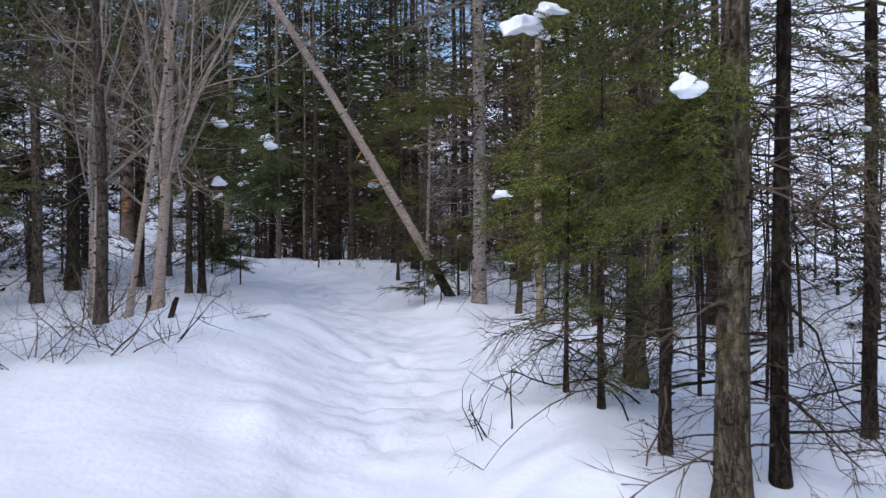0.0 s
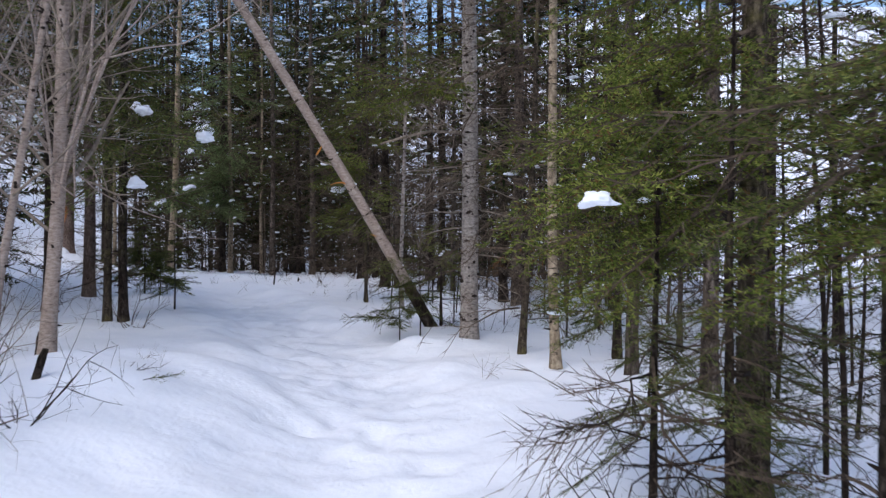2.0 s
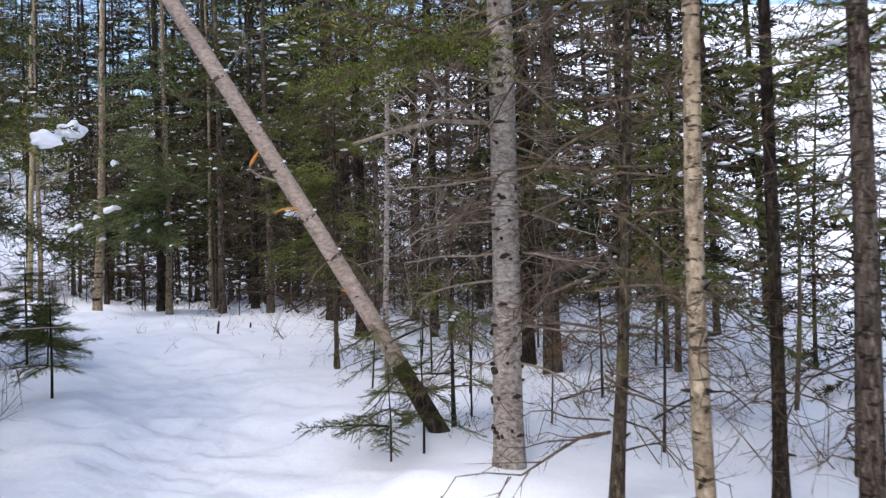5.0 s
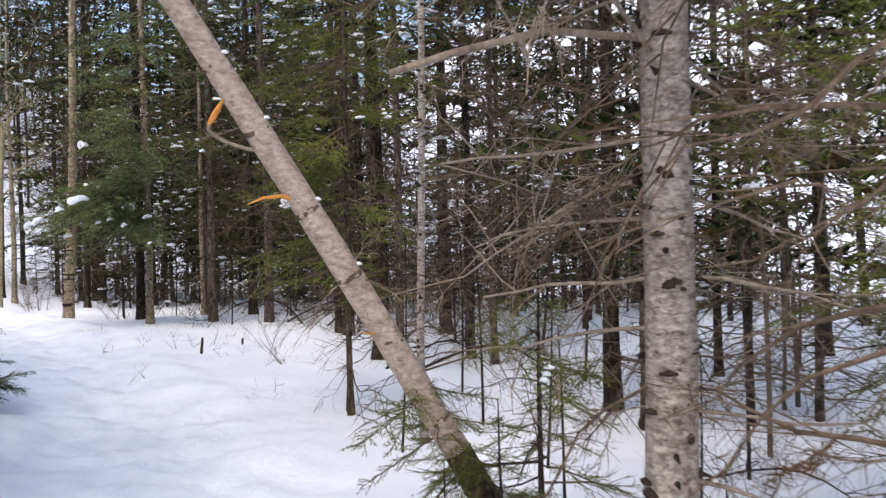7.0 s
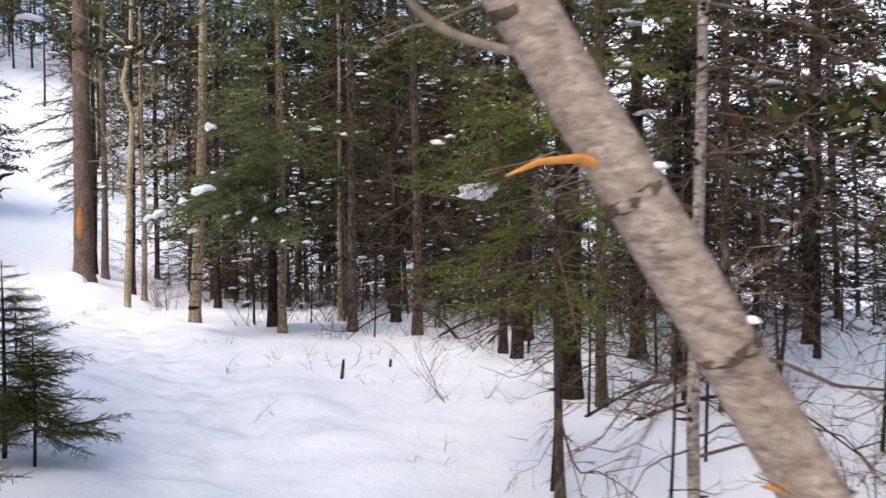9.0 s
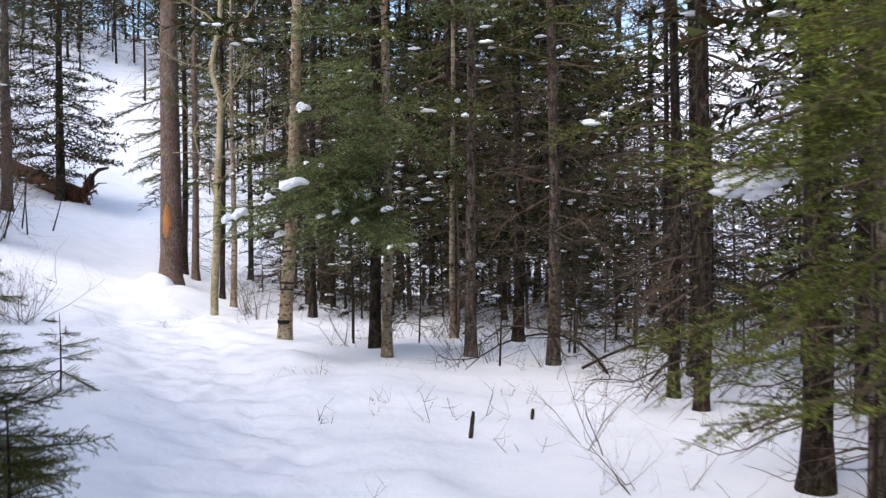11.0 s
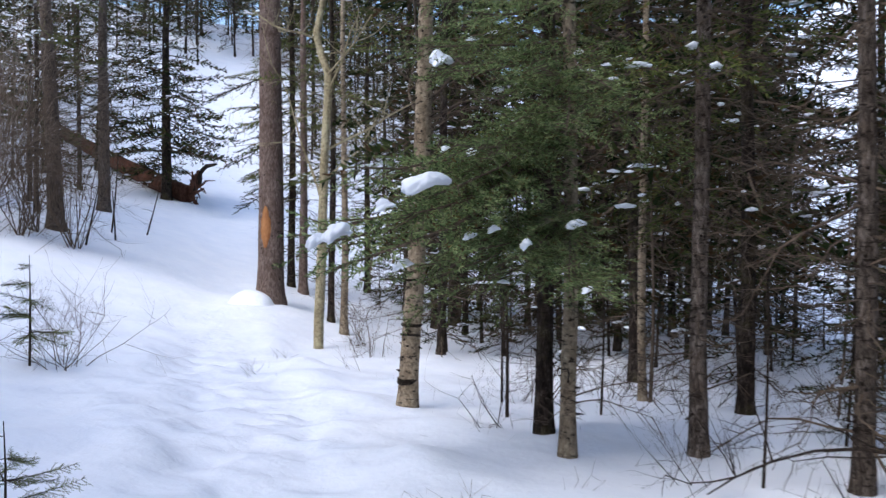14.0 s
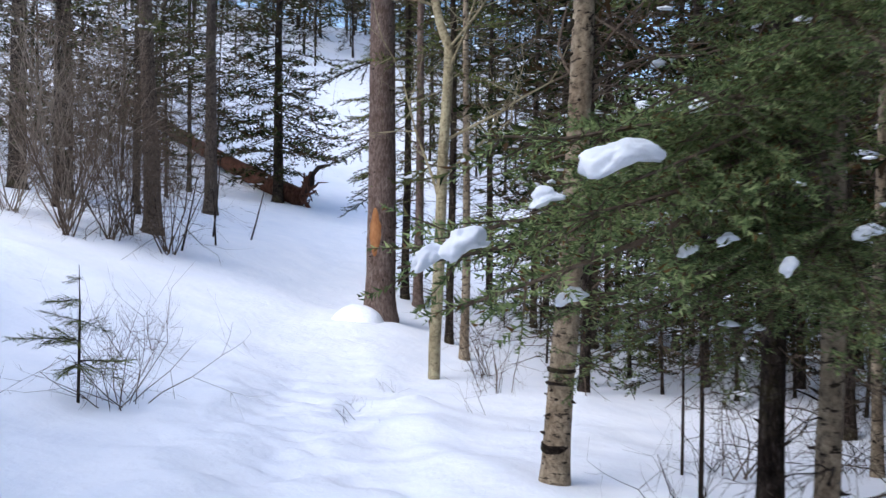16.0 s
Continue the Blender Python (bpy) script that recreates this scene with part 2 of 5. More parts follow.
# ---- spruce boughs ----
def needles(soup, rng, start, way, length, density, nl, nw, slot=0, flat=0.9):
    n = max(2, int(length * density))
    way = unit(way)
    side = unit(np.cross(way, (0, 0, 1)))
    up = np.cross(side, way)
    s = (np.arange(n) + rng.random(n)) / n
    base = np.asarray(start) + way * (s * length)[:, None]
    phi = rng.uniform(0, 2 * np.pi, n)
    out = side * np.cos(phi)[:, None] + up * (np.sin(phi) * flat + 0.12)[:, None]
    grow = nl * (1.0 - 0.45 * s) * rng.uniform(0.75, 1.2, n)
    tip = base + (out * 0.8 + way * rng.uniform(0.45, 0.9, n)[:, None]) * grow[:, None]
    half = way * nw * 0.5
    v = np.stack([base - half, base + half, tip], 1).reshape(-1, 3)
    soup.add(v, np.arange(3 * n).reshape(-1, 3), slot)


def sliver(soup, a, b, w, slot=1):
    """A thin three-sided twig."""
    a, b = np.asarray(a, float), np.asarray(b, float)
    d = unit(b - a)
    s = unit(np.cross(d, (0.1, 0.2, 1)))
    u = np.cross(s, d)
    v = [a + s * w, a - s * 0.5 * w + u * 0.87 * w, a - s * 0.5 * w - u * 0.87 * w, b]
    soup.add(v, [[0, 1, 3], [1, 2, 3], [2, 0, 3]], slot)


GRADES = {   # twig gap, needles a metre, needle length, needle width, whether twigs fork
    "fine": (0.07, 185, 0.024, 0.0085, True),
    "mid": (0.10, 105, 0.044, 0.017, False),
    "far": (0.19, 36, 0.095, 0.042, False),
}


def bough(rng, length, grade, droop=0.25, lift=0.12, bare=0.15):
    """A spruce bough along +x: an axis, side twigs and their needles."""
    gap, density, nl, nw, fork = GRADES[grade]
    soup = Soup()
    sway, wave = rng.normal(0, 0.09), rng.uniform(0, 6.28)

    def axis(s):
        q = s / length
        return np.array([s, sway * length * math.sin(2.5 * q), length * (-droop * q ** 1.6 + lift * q ** 4 + 0.025 * math.sin(7 * q + wave) * q)])
    m = 4 if grade == "far" else 6
    stops = np.linspace(0, length, m)
    tube(soup, [axis(s) for s in stops], np.linspace(0.010, 0.002, m) * (0.6 + 0.5 * length), 3 if grade == "far" else 4, 1, cap=False)
    s = bare * length
    while s < length:
        p = axis(s)
        for side in (-1, 1):
            reach = (0.34 * (length - s) + 0.13) * rng.uniform(0.55, 1.15)
            way = unit((rng.uniform(0.55, 1.0), side * rng.uniform(0.7, 1.05), rng.normal(-0.18, 0.32)))
            end = p + way * reach
            if grade != "far":
                sliver(soup, p, end, 0.0035)
            needles(soup, rng, p, way, reach, density, nl, nw)
            if fork:
                u = 0.05
                while u < reach - 0.03:
                    w2 = unit(way + side * rng.choice((-1, 1)) * 0.9 * np.array([way[1], -way[0], 0]) + (0, 0, rng.normal(-0.15, 0.4)))
                    needles(soup, rng, p + way * u, w2, 0.38 * (reach - u) + 0.03, density, nl, nw)
                    u += 0.058
        s += gap * rng.uniform(0.75, 1.25)
    needles(soup, rng, axis(0.4 * length), unit(axis(length) - axis(0.4 * length)), 0.6 * length, density, nl, nw)
    soup.spine = [axis(q * length) for q in np.linspace(0, 1, 9)]
    return soup


def dead_branch(rng, length, forks=5, slot=0):
    """A bare drooping branch along +x with side twigs."""
    soup = Soup()
    droop, sway, wave = rng.uniform(-0.05, 0.6), rng.normal(0, 0.16), rng.uniform(0, 6.28)

    def axis(q):
        return np.array([length * q * (1 - 0.12 * q), length * (sway * math.sin(3 * q) + 0.07 * math.sin(10 * q + wave) * q), length * (0.07 * math.sin(9 * q + 2 * wave) * q - droop * q ** 1.7)])
    m = 7 if forks > 3 else 3
    tube(soup, [axis(q) for q in np.linspace(0, 1, m)], np.linspace(0.0095, 0.0016, m), 4 if forks > 3 else 3, slot, cap=False)
    for k in range(forks):
        q = rng.uniform(0.2, 0.95)
        p = axis(q)
        way = unit((rng.uniform(0.5, 1), rng.choice((-1, 1)) * rng.uniform(0.4, 1), rng.normal(-0.25, 0.3)))
        reach = length * rng.uniform(0.15, 0.5)
        sliver(soup, p, p + way * reach, 0.0042, slot)
        for c in range(3 if forks > 8 else 2):
            p2 = p + way * reach * rng.uniform(0.3, 0.9)
            sliver(soup, p2, p2 + unit(way + rng.normal(0, 0.5, 3)) * reach * 0.4, 0.003, slot)
    return soup


def aimed(p, bearing, pitch, roll=0.0):
    return Matrix.Translation(p) @ Euler((roll, pitch, bearing)).to_matrix().to_4x4()


def pad(soup, rng, p, size, slot=0, rings=4, sides=8, turn=None):
    """A soft lump of snow: domed above, flatter and sunk below."""
    sx, sy, sz = size
    turn = rng.uniform(0, 6.28) if turn is None else turn
    lump = rng.normal(0, 0.09, (rings + 1, sides))
    v = []
    for i in range(rings + 1):
        th = math.pi * (0.04 + 0.92 * i / rings)
        for j in range(sides):
            a = 2 * math.pi * j / sides
            k = 1 + lump[i][j]
            x, y, z = sx * math.sin(th) * math.cos(a) * k, sy * math.sin(th) * math.sin(a) * k, sz * math.cos(th) * k
            z = z if z > 0 else 0.45 * z
            v.append((p[0] + x * math.cos(turn) - y * math.sin(turn), p[1] + x * math.sin(turn) + y * math.cos(turn), p[2] + z))
    q = [[i * sides + j, i * sides + (j + 1) % sides, (i + 1) * sides + (j + 1) % sides, (i + 1) * sides + j] for i in range(rings) for j in range(sides)]
    soup.add(v, q, slot)
    soup.add(v[:sides], [list(range(sides))], slot)
    soup.add(v[-sides:], [list(range(sides))[::-1]], slot)


def laden_bough(white, rng, spine, m, reach, bearing, count, size=1.0):
    """Flecks and short ridges of snow lying along a bough and on its side twigs."""
    for _ in range(count):
        f = rng.uniform(0.35, 0.97)
        p = spine[int(8 * f)] * reach
        c = m @ Vector((p[0], p[1] + reach * rng.normal(0, 0.09), p[2]))
        k = rng.uniform(0.35, 1.0) ** 1.5 * size
        pad(white, rng, (c.x, c.y, c.z + 0.004), (0.02 + 0.085 * k, 0.012 + 0.026 * k, 0.01 + 0.02 * k), rings=3, sides=6, turn=bearing + rng.normal(0, 0.4))


BOUGHS = {}


def bough_stock(grade):
    if grade not in BOUGHS:
        rng = np.random.default_rng({"fine": 5, "mid": 6, "far": 7}[grade])
        BOUGHS[grade] = [bough(rng, 1.0, grade, rng.uniform(0.12, 0.42), rng.uniform(0.05, 0.2)) for _ in range(5)]
    return BOUGHS[grade]


def crown_mesh(name, seed, grade, low, top, spread, per_metre, needle, snowy=0.15):
    """The needled crown of a spruce, and the snow lying on it."""
    rng = np.random.default_rng(seed)
    stock = bough_stock(grade)
    soup, white = Soup(), Soup()
    z = low
    while z < top - 0.1:
        q = (z - low) / (top - low)
        reach = spread * (1.0 - q) ** 0.8 * (0.55 + 0.45 * min(1.0, (z - low) / 0.9)) * rng.uniform(0.65, 1.15) + 0.12
        a, tilt = rng.uniform(0, 6.28), rng.normal(0.12, 0.14) - 0.35 * q
        m = aimed((0, 0, z), a, tilt, rng.normal(0, 0.2))
        pick = stock[rng.integers(len(stock))]
        soup.absorb(pick, m, reach)
        if rng.random() < snowy:
            laden_bough(white, rng, pick.spine, m, reach, a, rng.integers(2, 6))
        z += rng.uniform(0.4, 1.6) / per_metre
    if not white.v:
        pad(white, rng, (0.1, 0, low + 0.3), (0.06, 0.05, 0.03), rings=3, sides=6)
    return soup.mesh(name, [needle, TWIG]), white.mesh("snow_dusting", [SNOW], True)


def dead_mesh(seed, low, top, count, reach, mat=None, forks=6):
    rng = np.random.default_rng(seed)
    soup = Soup()
    for _ in range(count):
        z = rng.uniform(low, top)
        br = dead_branch(rng, 1.0, forks)
        soup.absorb(br, aimed((0, 0, z), rng.uniform(0, 6.28), rng.normal(0.05, 0.2), rng.uniform(-1, 1)), reach * rng.uniform(0.35, 1.1))
    return soup.mesh("twig_tangle", [mat or TWIG])


def trunk_mesh(seed, d, h, bark_mat, sides=10, lean=(0, 0), bend=0.0, flare=0.35, rings=16, rough=0.04):
    rng = np.random.default_rng(seed)
    soup = Soup()
    zs = np.concatenate([[-0.35, 0.0, 0.12, 0.3], np.linspace(0.6, h, rings)])
    wob = rng.normal(0, 1, 4)
    pts = [(lean[0] * z + bend * math.sin(z * 0.9 + wob[0]) * min(1, max(z, 0)), lean[1] * z + bend * math.cos(z * 0.8 + wob[1]) * min(1, max(z, 0)), z) for z in zs]
    rad = [0.5 * d * (max(0.06, 1 - 0.8 * max(z, 0) / h) + flare * math.exp(-max(z, 0) / 0.14)) for z in zs]
    tube(soup, pts, rad, sides, 0, rough, rng)
    if sides >= 10:
        for _ in range(int(13 * min(h, 4.5))):
            z, a = rng.uniform(0.2, min(h, 4.5)), rng.uniform(0, 6.28)
            c = np.array([np.interp(z, zs, [p[k] for p in pts]) for k in range(3)])
            r = float(np.interp(z, zs, rad))
            out = np.array([math.cos(a), math.sin(a), rng.normal(0.1, 0.25)])
            tube(soup, [c + out * r * 0.7, c + out * (r + 0.004), c + out * (r + rng.uniform(0.008, 0.05))], [0.014 + 0.05 * r, 0.007 + 0.03 * r, 0.003], 5, 1)
    return soup.mesh("trunk", [bark_mat, TWIG_DARK], True)


# ---- the lie of the land ----
def soft(v, s):
    return s * math.log1p(math.exp(max(-40.0, min(40.0, v / s)))) if v / s < 40 else v


def mound(x, y, cx, cy, rx, ry):
    return math.exp(-((x - cx) / rx) ** 2 - ((y - cy) / ry) ** 2)


def lie(x, y):
    """Height of the snow without its small relief."""
    z = -0.09 + 0.054 * (30 * math.tanh(y / 30) if y < 0 else y - 1.6 * soft(y - 18.5, 2.0) + 0.6 * soft(y - 60, 3.0)) - 0.023 * 40 * math.tanh(x / 40)
    z += 0.36 * (soft(-x - 10.5, 1.0) - 0.55 * soft(-x - 14.5, 1.0))
    z = min(z, 40.0)
    v = -0.57 * x + 0.82 * y
    z += 14.0 * math.tanh(0.42 * soft(v - 43.0, 2.5) / 14.0)
    far = 0.35 * x + 0.94 * y
    z += 34.0 * math.tanh(0.5 * soft(far - 78.0, 5.0) / 34.0) * (1 / (1 + math.exp(-(x + 12) / 8)))
    z += 0.36 * mound(x, y, -1.9, 6.9, 1.1, 2.2) + 0.22 * mound(x, y, 1.2, 5.6, 0.7, 1.6)
    z += 0.22 * mound(x, y, -10.4, 26.9, 1.3, 1.6) - 0.1 * mound(x, y, -5.6, 23.6, 1.8, 1.0) + 0.1 * mound(x, y, 1.3, 9.0, 1.3, 3.5)
    z -= 0.14 * mound(x, y, 0.3, 0.8, 3.0, 2.6)
    return z

TRAIL = [(0.6, -6.0), (0.6, -0.3), (0.3, 2.5), (0.0, 5.7), (-0.2, 7.4), (-0.5, 8.9), (-1.25, 10.8), (-2.2, 13.2), (-3.2, 15.2), (-4.1, 16.9), (-6.2, 20.0), (-9.6, 24.3), (-13.0, 29.5), (-16.6, 35.0), (-20.5, 40.5), (-24.5, 46.5), (-28.5, 54.0)]


def off_trail(x, y):
    best = 1e9
    for (ax, ay), (bx, by) in zip(TRAIL, TRAIL[1:]):
        ux, uy = bx - ax, by - ay
        q = max(0.0, min(1.0, ((x - ax) * ux + (y - ay) * uy) / (ux * ux + uy * uy)))
        best = min(best, math.hypot(x - ax - q * ux, y - ay - q * uy))
    return best


def boot_prints():
    """Boot prints of many walks up and down the trail, sorted into squares of half a metre."""
    rng = random.Random(33)
    cells = {}
    for (ax, ay), (bx, by) in zip(TRAIL[:13], TRAIL[1:13]):
        run = math.hypot(bx - ax, by - ay)
        way = math.atan2(by - ay, bx - ax)
        for k in range(int(run * 7.5)):
            q, off = rng.random(), rng.gauss(0, 0.30)
            x, y = ax + (bx - ax) * q - math.sin(way) * off, ay + (by - ay) * q + math.cos(way) * off
            p = (x, y, way + rng.gauss(0, 0.25), rng.uniform(0.12, 0.17), rng.uniform(0.055, 0.08), rng.uniform(0.008, 0.034))
            for i in (-1, 0, 1):
                for j in (-1, 0, 1):
                    cells.setdefault((math.floor(2 * x) + i, math.floor(2 * y) + j), []).append(p)
    return cells


PRINTS = boot_prints()


def tread(x, y):
    """Depth of the boot prints, with the snow pushed up round them."""
    low = rim = 0.0
    for px, py, way, a, b, depth in PRINTS.get((math.floor(2 * x), math.floor(2 * y)), ()):
        u, v = (x - px) * math.cos(way) + (y - py) * math.sin(way), (y - py) * math.cos(way) - (x - px) * math.sin(way)
        r = (u / a) ** 2 + (v / b) ** 2
        if r < 6.0:
            low = max(low, depth / (1.0 + r ** 3))
            rim = max(rim, 0.3 * depth * math.exp(-(r - 2.2) ** 2))
    return rim - low


def relief(x, y):
    """Lumps, trodden snow and the shallow trough of the trail."""
    d = off_trail(x, y) if -32 < x < 8 and -7 < y < 56 else 9.0
    n1 = noise.noise(Vector((x * 0.55, y * 0.55, 3.1)))
    n2 = noise.noise(Vector((x * 1.7, y * 1.7, 7.7)))
    n3 = noise.noise(Vector((x * 3.6, y * 3.6, 1.3)))
    n4 = noise.noise(Vector((x * 7.5, y * 7.5, 4.4)))
    trod = math.exp(-(d / 0.6) ** 4)
    z = 0.06 * n1 + 0.042 * n2 + trod * (0.035 * n3 + 0.018 * n4 - 0.06) + 0.008 * n3 + 0.004 * n4
    z += 0.045 * max(0.0, n2 - 0.15) * (1 - trod)
    z -= 0.05 * max(0.0, noise.noise(Vector((x * 2.9 + 9, y * 2.9, 2.2))) - 0.12) * math.exp(-(d / 0.9) ** 2) * 2
    z += 0.035 * math.exp(-((d - 0.85) / 0.25) ** 2) * (0.5 + n2 + 0.6 * n3)
    return z + tread(x, y)


def height(x, y):
    return lie(x, y) + relief(x, y)


def stretch(lo, hi, step, far):
    """Even steps between lo and hi, ever wider ones out to far on both sides."""
    mid = list(np.arange(lo, hi + 0.5 * step, step))
    s, a = step, [mid[-1]]
    while a[-1] < far:
        s *= 1.1
        a.append(a[-1] + s)
    s, b = step, [mid[0]]
    while b[-1] > -far:
        s *= 1.1
        b.append(b[-1] - s)
    return b[:0:-1] + mid + a[1:]


def build_ground():
    xs, ys = stretch(-9.0, 2.6, 0.06, 900), stretch(0.5, 23.0, 0.06, 900)
    v = [(x, y, height(x, y) if abs(x) < 80 and abs(y) < 80 else lie(x, y)) for y in ys for x in xs]
    w = len(xs)
    i, j = np.meshgrid(np.arange(len(ys) - 1), np.arange(w - 1), indexing="ij")
    q = np.stack([i * w + j, i * w + j + 1, (i + 1) * w + j + 1, (i + 1) * w + j], -1).reshape(-1, 4)
    soup = Soup()
    soup.add(v, q)
    return tagged(new("ground", soup.mesh("ground", [SNOW], True)), "deep white snow with a trodden trail across it", "snow", kind="structure")


build_ground()


# ---- trees ----
CROWNS, DEADS = {}, {}


def crown_of(kind, i):
    """Crowns shared by like trees: kind, variant."""
    key = (kind, i)
    if key not in CROWNS:
        low, top, spread, per, grade, needle, snowy = {
            "full": (0.9, 8.5, 1.45, 6.5, "mid", NEEDLE, 0.4),
            "mid": (1.9, 9.6, 1.3, 4.4, "mid", NEEDLE, 0.4),
            "high": (2.7, 10.0, 1.25, 4.0, "mid", NEEDLE, 0.4),
            # from here on the needle colour carries the forest shade
            "far_full": (0.8, 10.5, 1.75, 6.5, "far", NEEDLE_SHADED, 0.5),
            "far_low": (0.7, 11.5, 1.9, 7.0, "far", NEEDLE_SHADED, 0.5),
            "far_mid": (1.4, 12.0, 1.8, 5.8, "far", NEEDLE_SHADED, 0.5),
            "far_high": (2.4, 12.5, 1.7, 5.0, "far", NEEDLE_SHADED, 0.5),
            "thick": (0.9, 10.5, 2.3, 17.0, "far", NEEDLE_SHADED, 0.7),
            "thicket": (0.15, 2.9, 1.0, 12.0, "far", NEEDLE_SHADED, 0.2),
        }[kind]
        rng = random.Random(sum(map(ord, kind)) * 10 + i)
        CROWNS[key] = crown_mesh("crown", rng.randrange(10 ** 6), grade, low * rng.uniform(0.8, 1.2), top * rng.uniform(0.9, 1.1), spread * rng.uniform(0.85, 1.15), per, needle, snowy)
    return CROWNS[key]


def dead_of(kind, i):
    key = (kind, i)
    if key not in DEADS:
        low, top, n, reach = {"low": (0.25, 3.4, 54, 0.85), "thick": (0.2, 3.8, 84, 0.95), "few": (0.5, 3.4, 30, 0.6), "far": (0.15, 3.8, 52, 1.1)}[kind]
        DEADS[key] = dead_mesh(100 + 7 * i + len(kind), low, top, n, reach, forks=3 if kind == "far" else 6)
    return DEADS[key]


def spruce(x, y, d, crown="mid", dead="low", h=10.4, bark_mat=None, lean=(0, 0), bend=0.02, seed=0, scale=1.0, label="", group="", name="spruce_tree"):
    """A spruce: trunk, dead lower branches, needled crown with snow on it."""
    rng = random.Random(int(x * 131 + y * 977) + seed)
    bark_mat = bark_mat or BARK_DARK
    root = thing(name, x, y, lie(x, y), label or "slender spruce with bare lower trunk standing in snow", "tree", group, 0)
    part("trunk", trunk_mesh(rng.randrange(10 ** 6), d, h, bark_mat, lean=lean, bend=bend, **(dict(sides=7, rings=6) if crown.startswith("far") or crown.startswith("thick") else {})), root)
    turn = rng.uniform(0, 360)
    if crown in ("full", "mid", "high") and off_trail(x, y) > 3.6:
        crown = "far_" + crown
    if crown:
        c, s = crown_of(crown, rng.randrange(3))
        for nm, me, lb in (("crown", c, "dark green needled boughs"), ("snow_dusting", s, "white snow on the boughs")):
            ob = stuff(part(nm, me, root, lb))
            ob.matrix_local = pose(0, 0, 0, math.degrees(-lean[1]), math.degrees(lean[0]), turn) @ Matrix.Scale(scale, 4)
    if dead:
        ob = stuff(part("twig_tangle", dead_of(dead, rng.randrange(4)), root, "bare brown twigs"))
        ob.matrix_local = pose(0, 0, 0, math.degrees(-lean[1]), math.degrees(lean[0]), rng.uniform(0, 360)) @ Matrix.Scale(rng.uniform(0.85, 1.1), 4)
    return root


def limb(soup, rng, p, way, length, r, depth, slot=0, spread=0.6, rise=0.12):
    """A bare branch that forks again and again."""
    n = 5 if r > 0.006 else 3
    pts, w = [np.array(p, float)], unit(way)
    for _ in range(n):
        w = unit(w + rng.normal(0, 0.13, 3) + (0, 0, rise * 0.5))
        pts.append(pts[-1] + w * length / n)
    tube(soup, pts, np.linspace(r, 0.42 * r, n + 1), 6 if r > 0.015 else (4 if r > 0.004 else 3), slot, cap=False)
    if depth > 0:
        for _ in range(rng.integers(3, 6)):
            i = rng.integers(1, n + 1)
            away = unit(pts[i] - pts[i - 1] + rng.normal(0, spread, 3) + (0, 0, rise))
            limb(soup, rng, pts[i], away, length * rng.uniform(0.35, 0.7), r * rng.uniform(0.35, 0.55), depth - 1, slot, spread, rise)


def bare_tree(x, y, d, h, bark_mat, lean=(0, 0), seed=1, limbs=9, low=1.2, reach=1.4, label="", branch_mat=None, bend=0.04, stems=0):
    """A leafless tree: trunk and each main limb with its twigs."""
    rng = np.random.default_rng(seed)
    root = thing("bare_tree", x, y, lie(x, y), label or "leafless grey-brown tree standing in snow", "tree")
    part("trunk", trunk_mesh(seed, d, h, bark_mat, lean=lean, bend=bend), root)
    for i in range(limbs):
        z = low + (min(h, 6.0) - low) * (i + rng.random()) / limbs
        a = rng.uniform(0, 6.28)
        soup = Soup()
        limb(soup, rng, (lean[0] * z, lean[1] * z, z), (math.cos(a), math.sin(a), rng.uniform(0.4, 1.1)), reach * rng.uniform(0.6, 1.1), 0.22 * d * (1 - 0.5 * z / h) * rng.uniform(0.5, 0.9), 3)
        part("limb", soup.mesh("limb", [branch_mat or bark_mat], True), root)
    for i in range(stems):
        z, a = rng.uniform(0.5, 1.9), rng.normal(0.2, 1.0)
        soup = Soup()
        limb(soup, rng, (lean[0] * z, lean[1] * z, z), (0.32 * math.cos(a), 0.32 * math.sin(a), 1.0), rng.uniform(2.0, 3.2), rng.uniform(0.014, 0.024), 3, 0, 0.5, 0.1)
        part("stem", soup.mesh("stem", [bark_mat], True), root)
    return root


def shrub(x, y, size, stems=6, seed=1, mat=None, label="", spread=0.5, r=0.006, depth=2):
    rng = np.random.default_rng(seed)
    root = thing("shrub", x, y, lie(x, y), label or "leafless shrub with thin brown stems in the snow", "shrub")
    for _ in range(stems):
        a = rng.uniform(0, 6.28)
        soup = Soup()
        limb(soup, rng, (rng.normal(0, 0.06), rng.normal(0, 0.06), -0.1), (spread * math.cos(a), spread * math.sin(a), 1), size * rng.uniform(0.6, 1.1), r * rng.uniform(0.6, 1.2), depth, 0, 0.45, 0.1)
        part("stem", soup.mesh("stem", [mat or TWIG]), root)
    return root


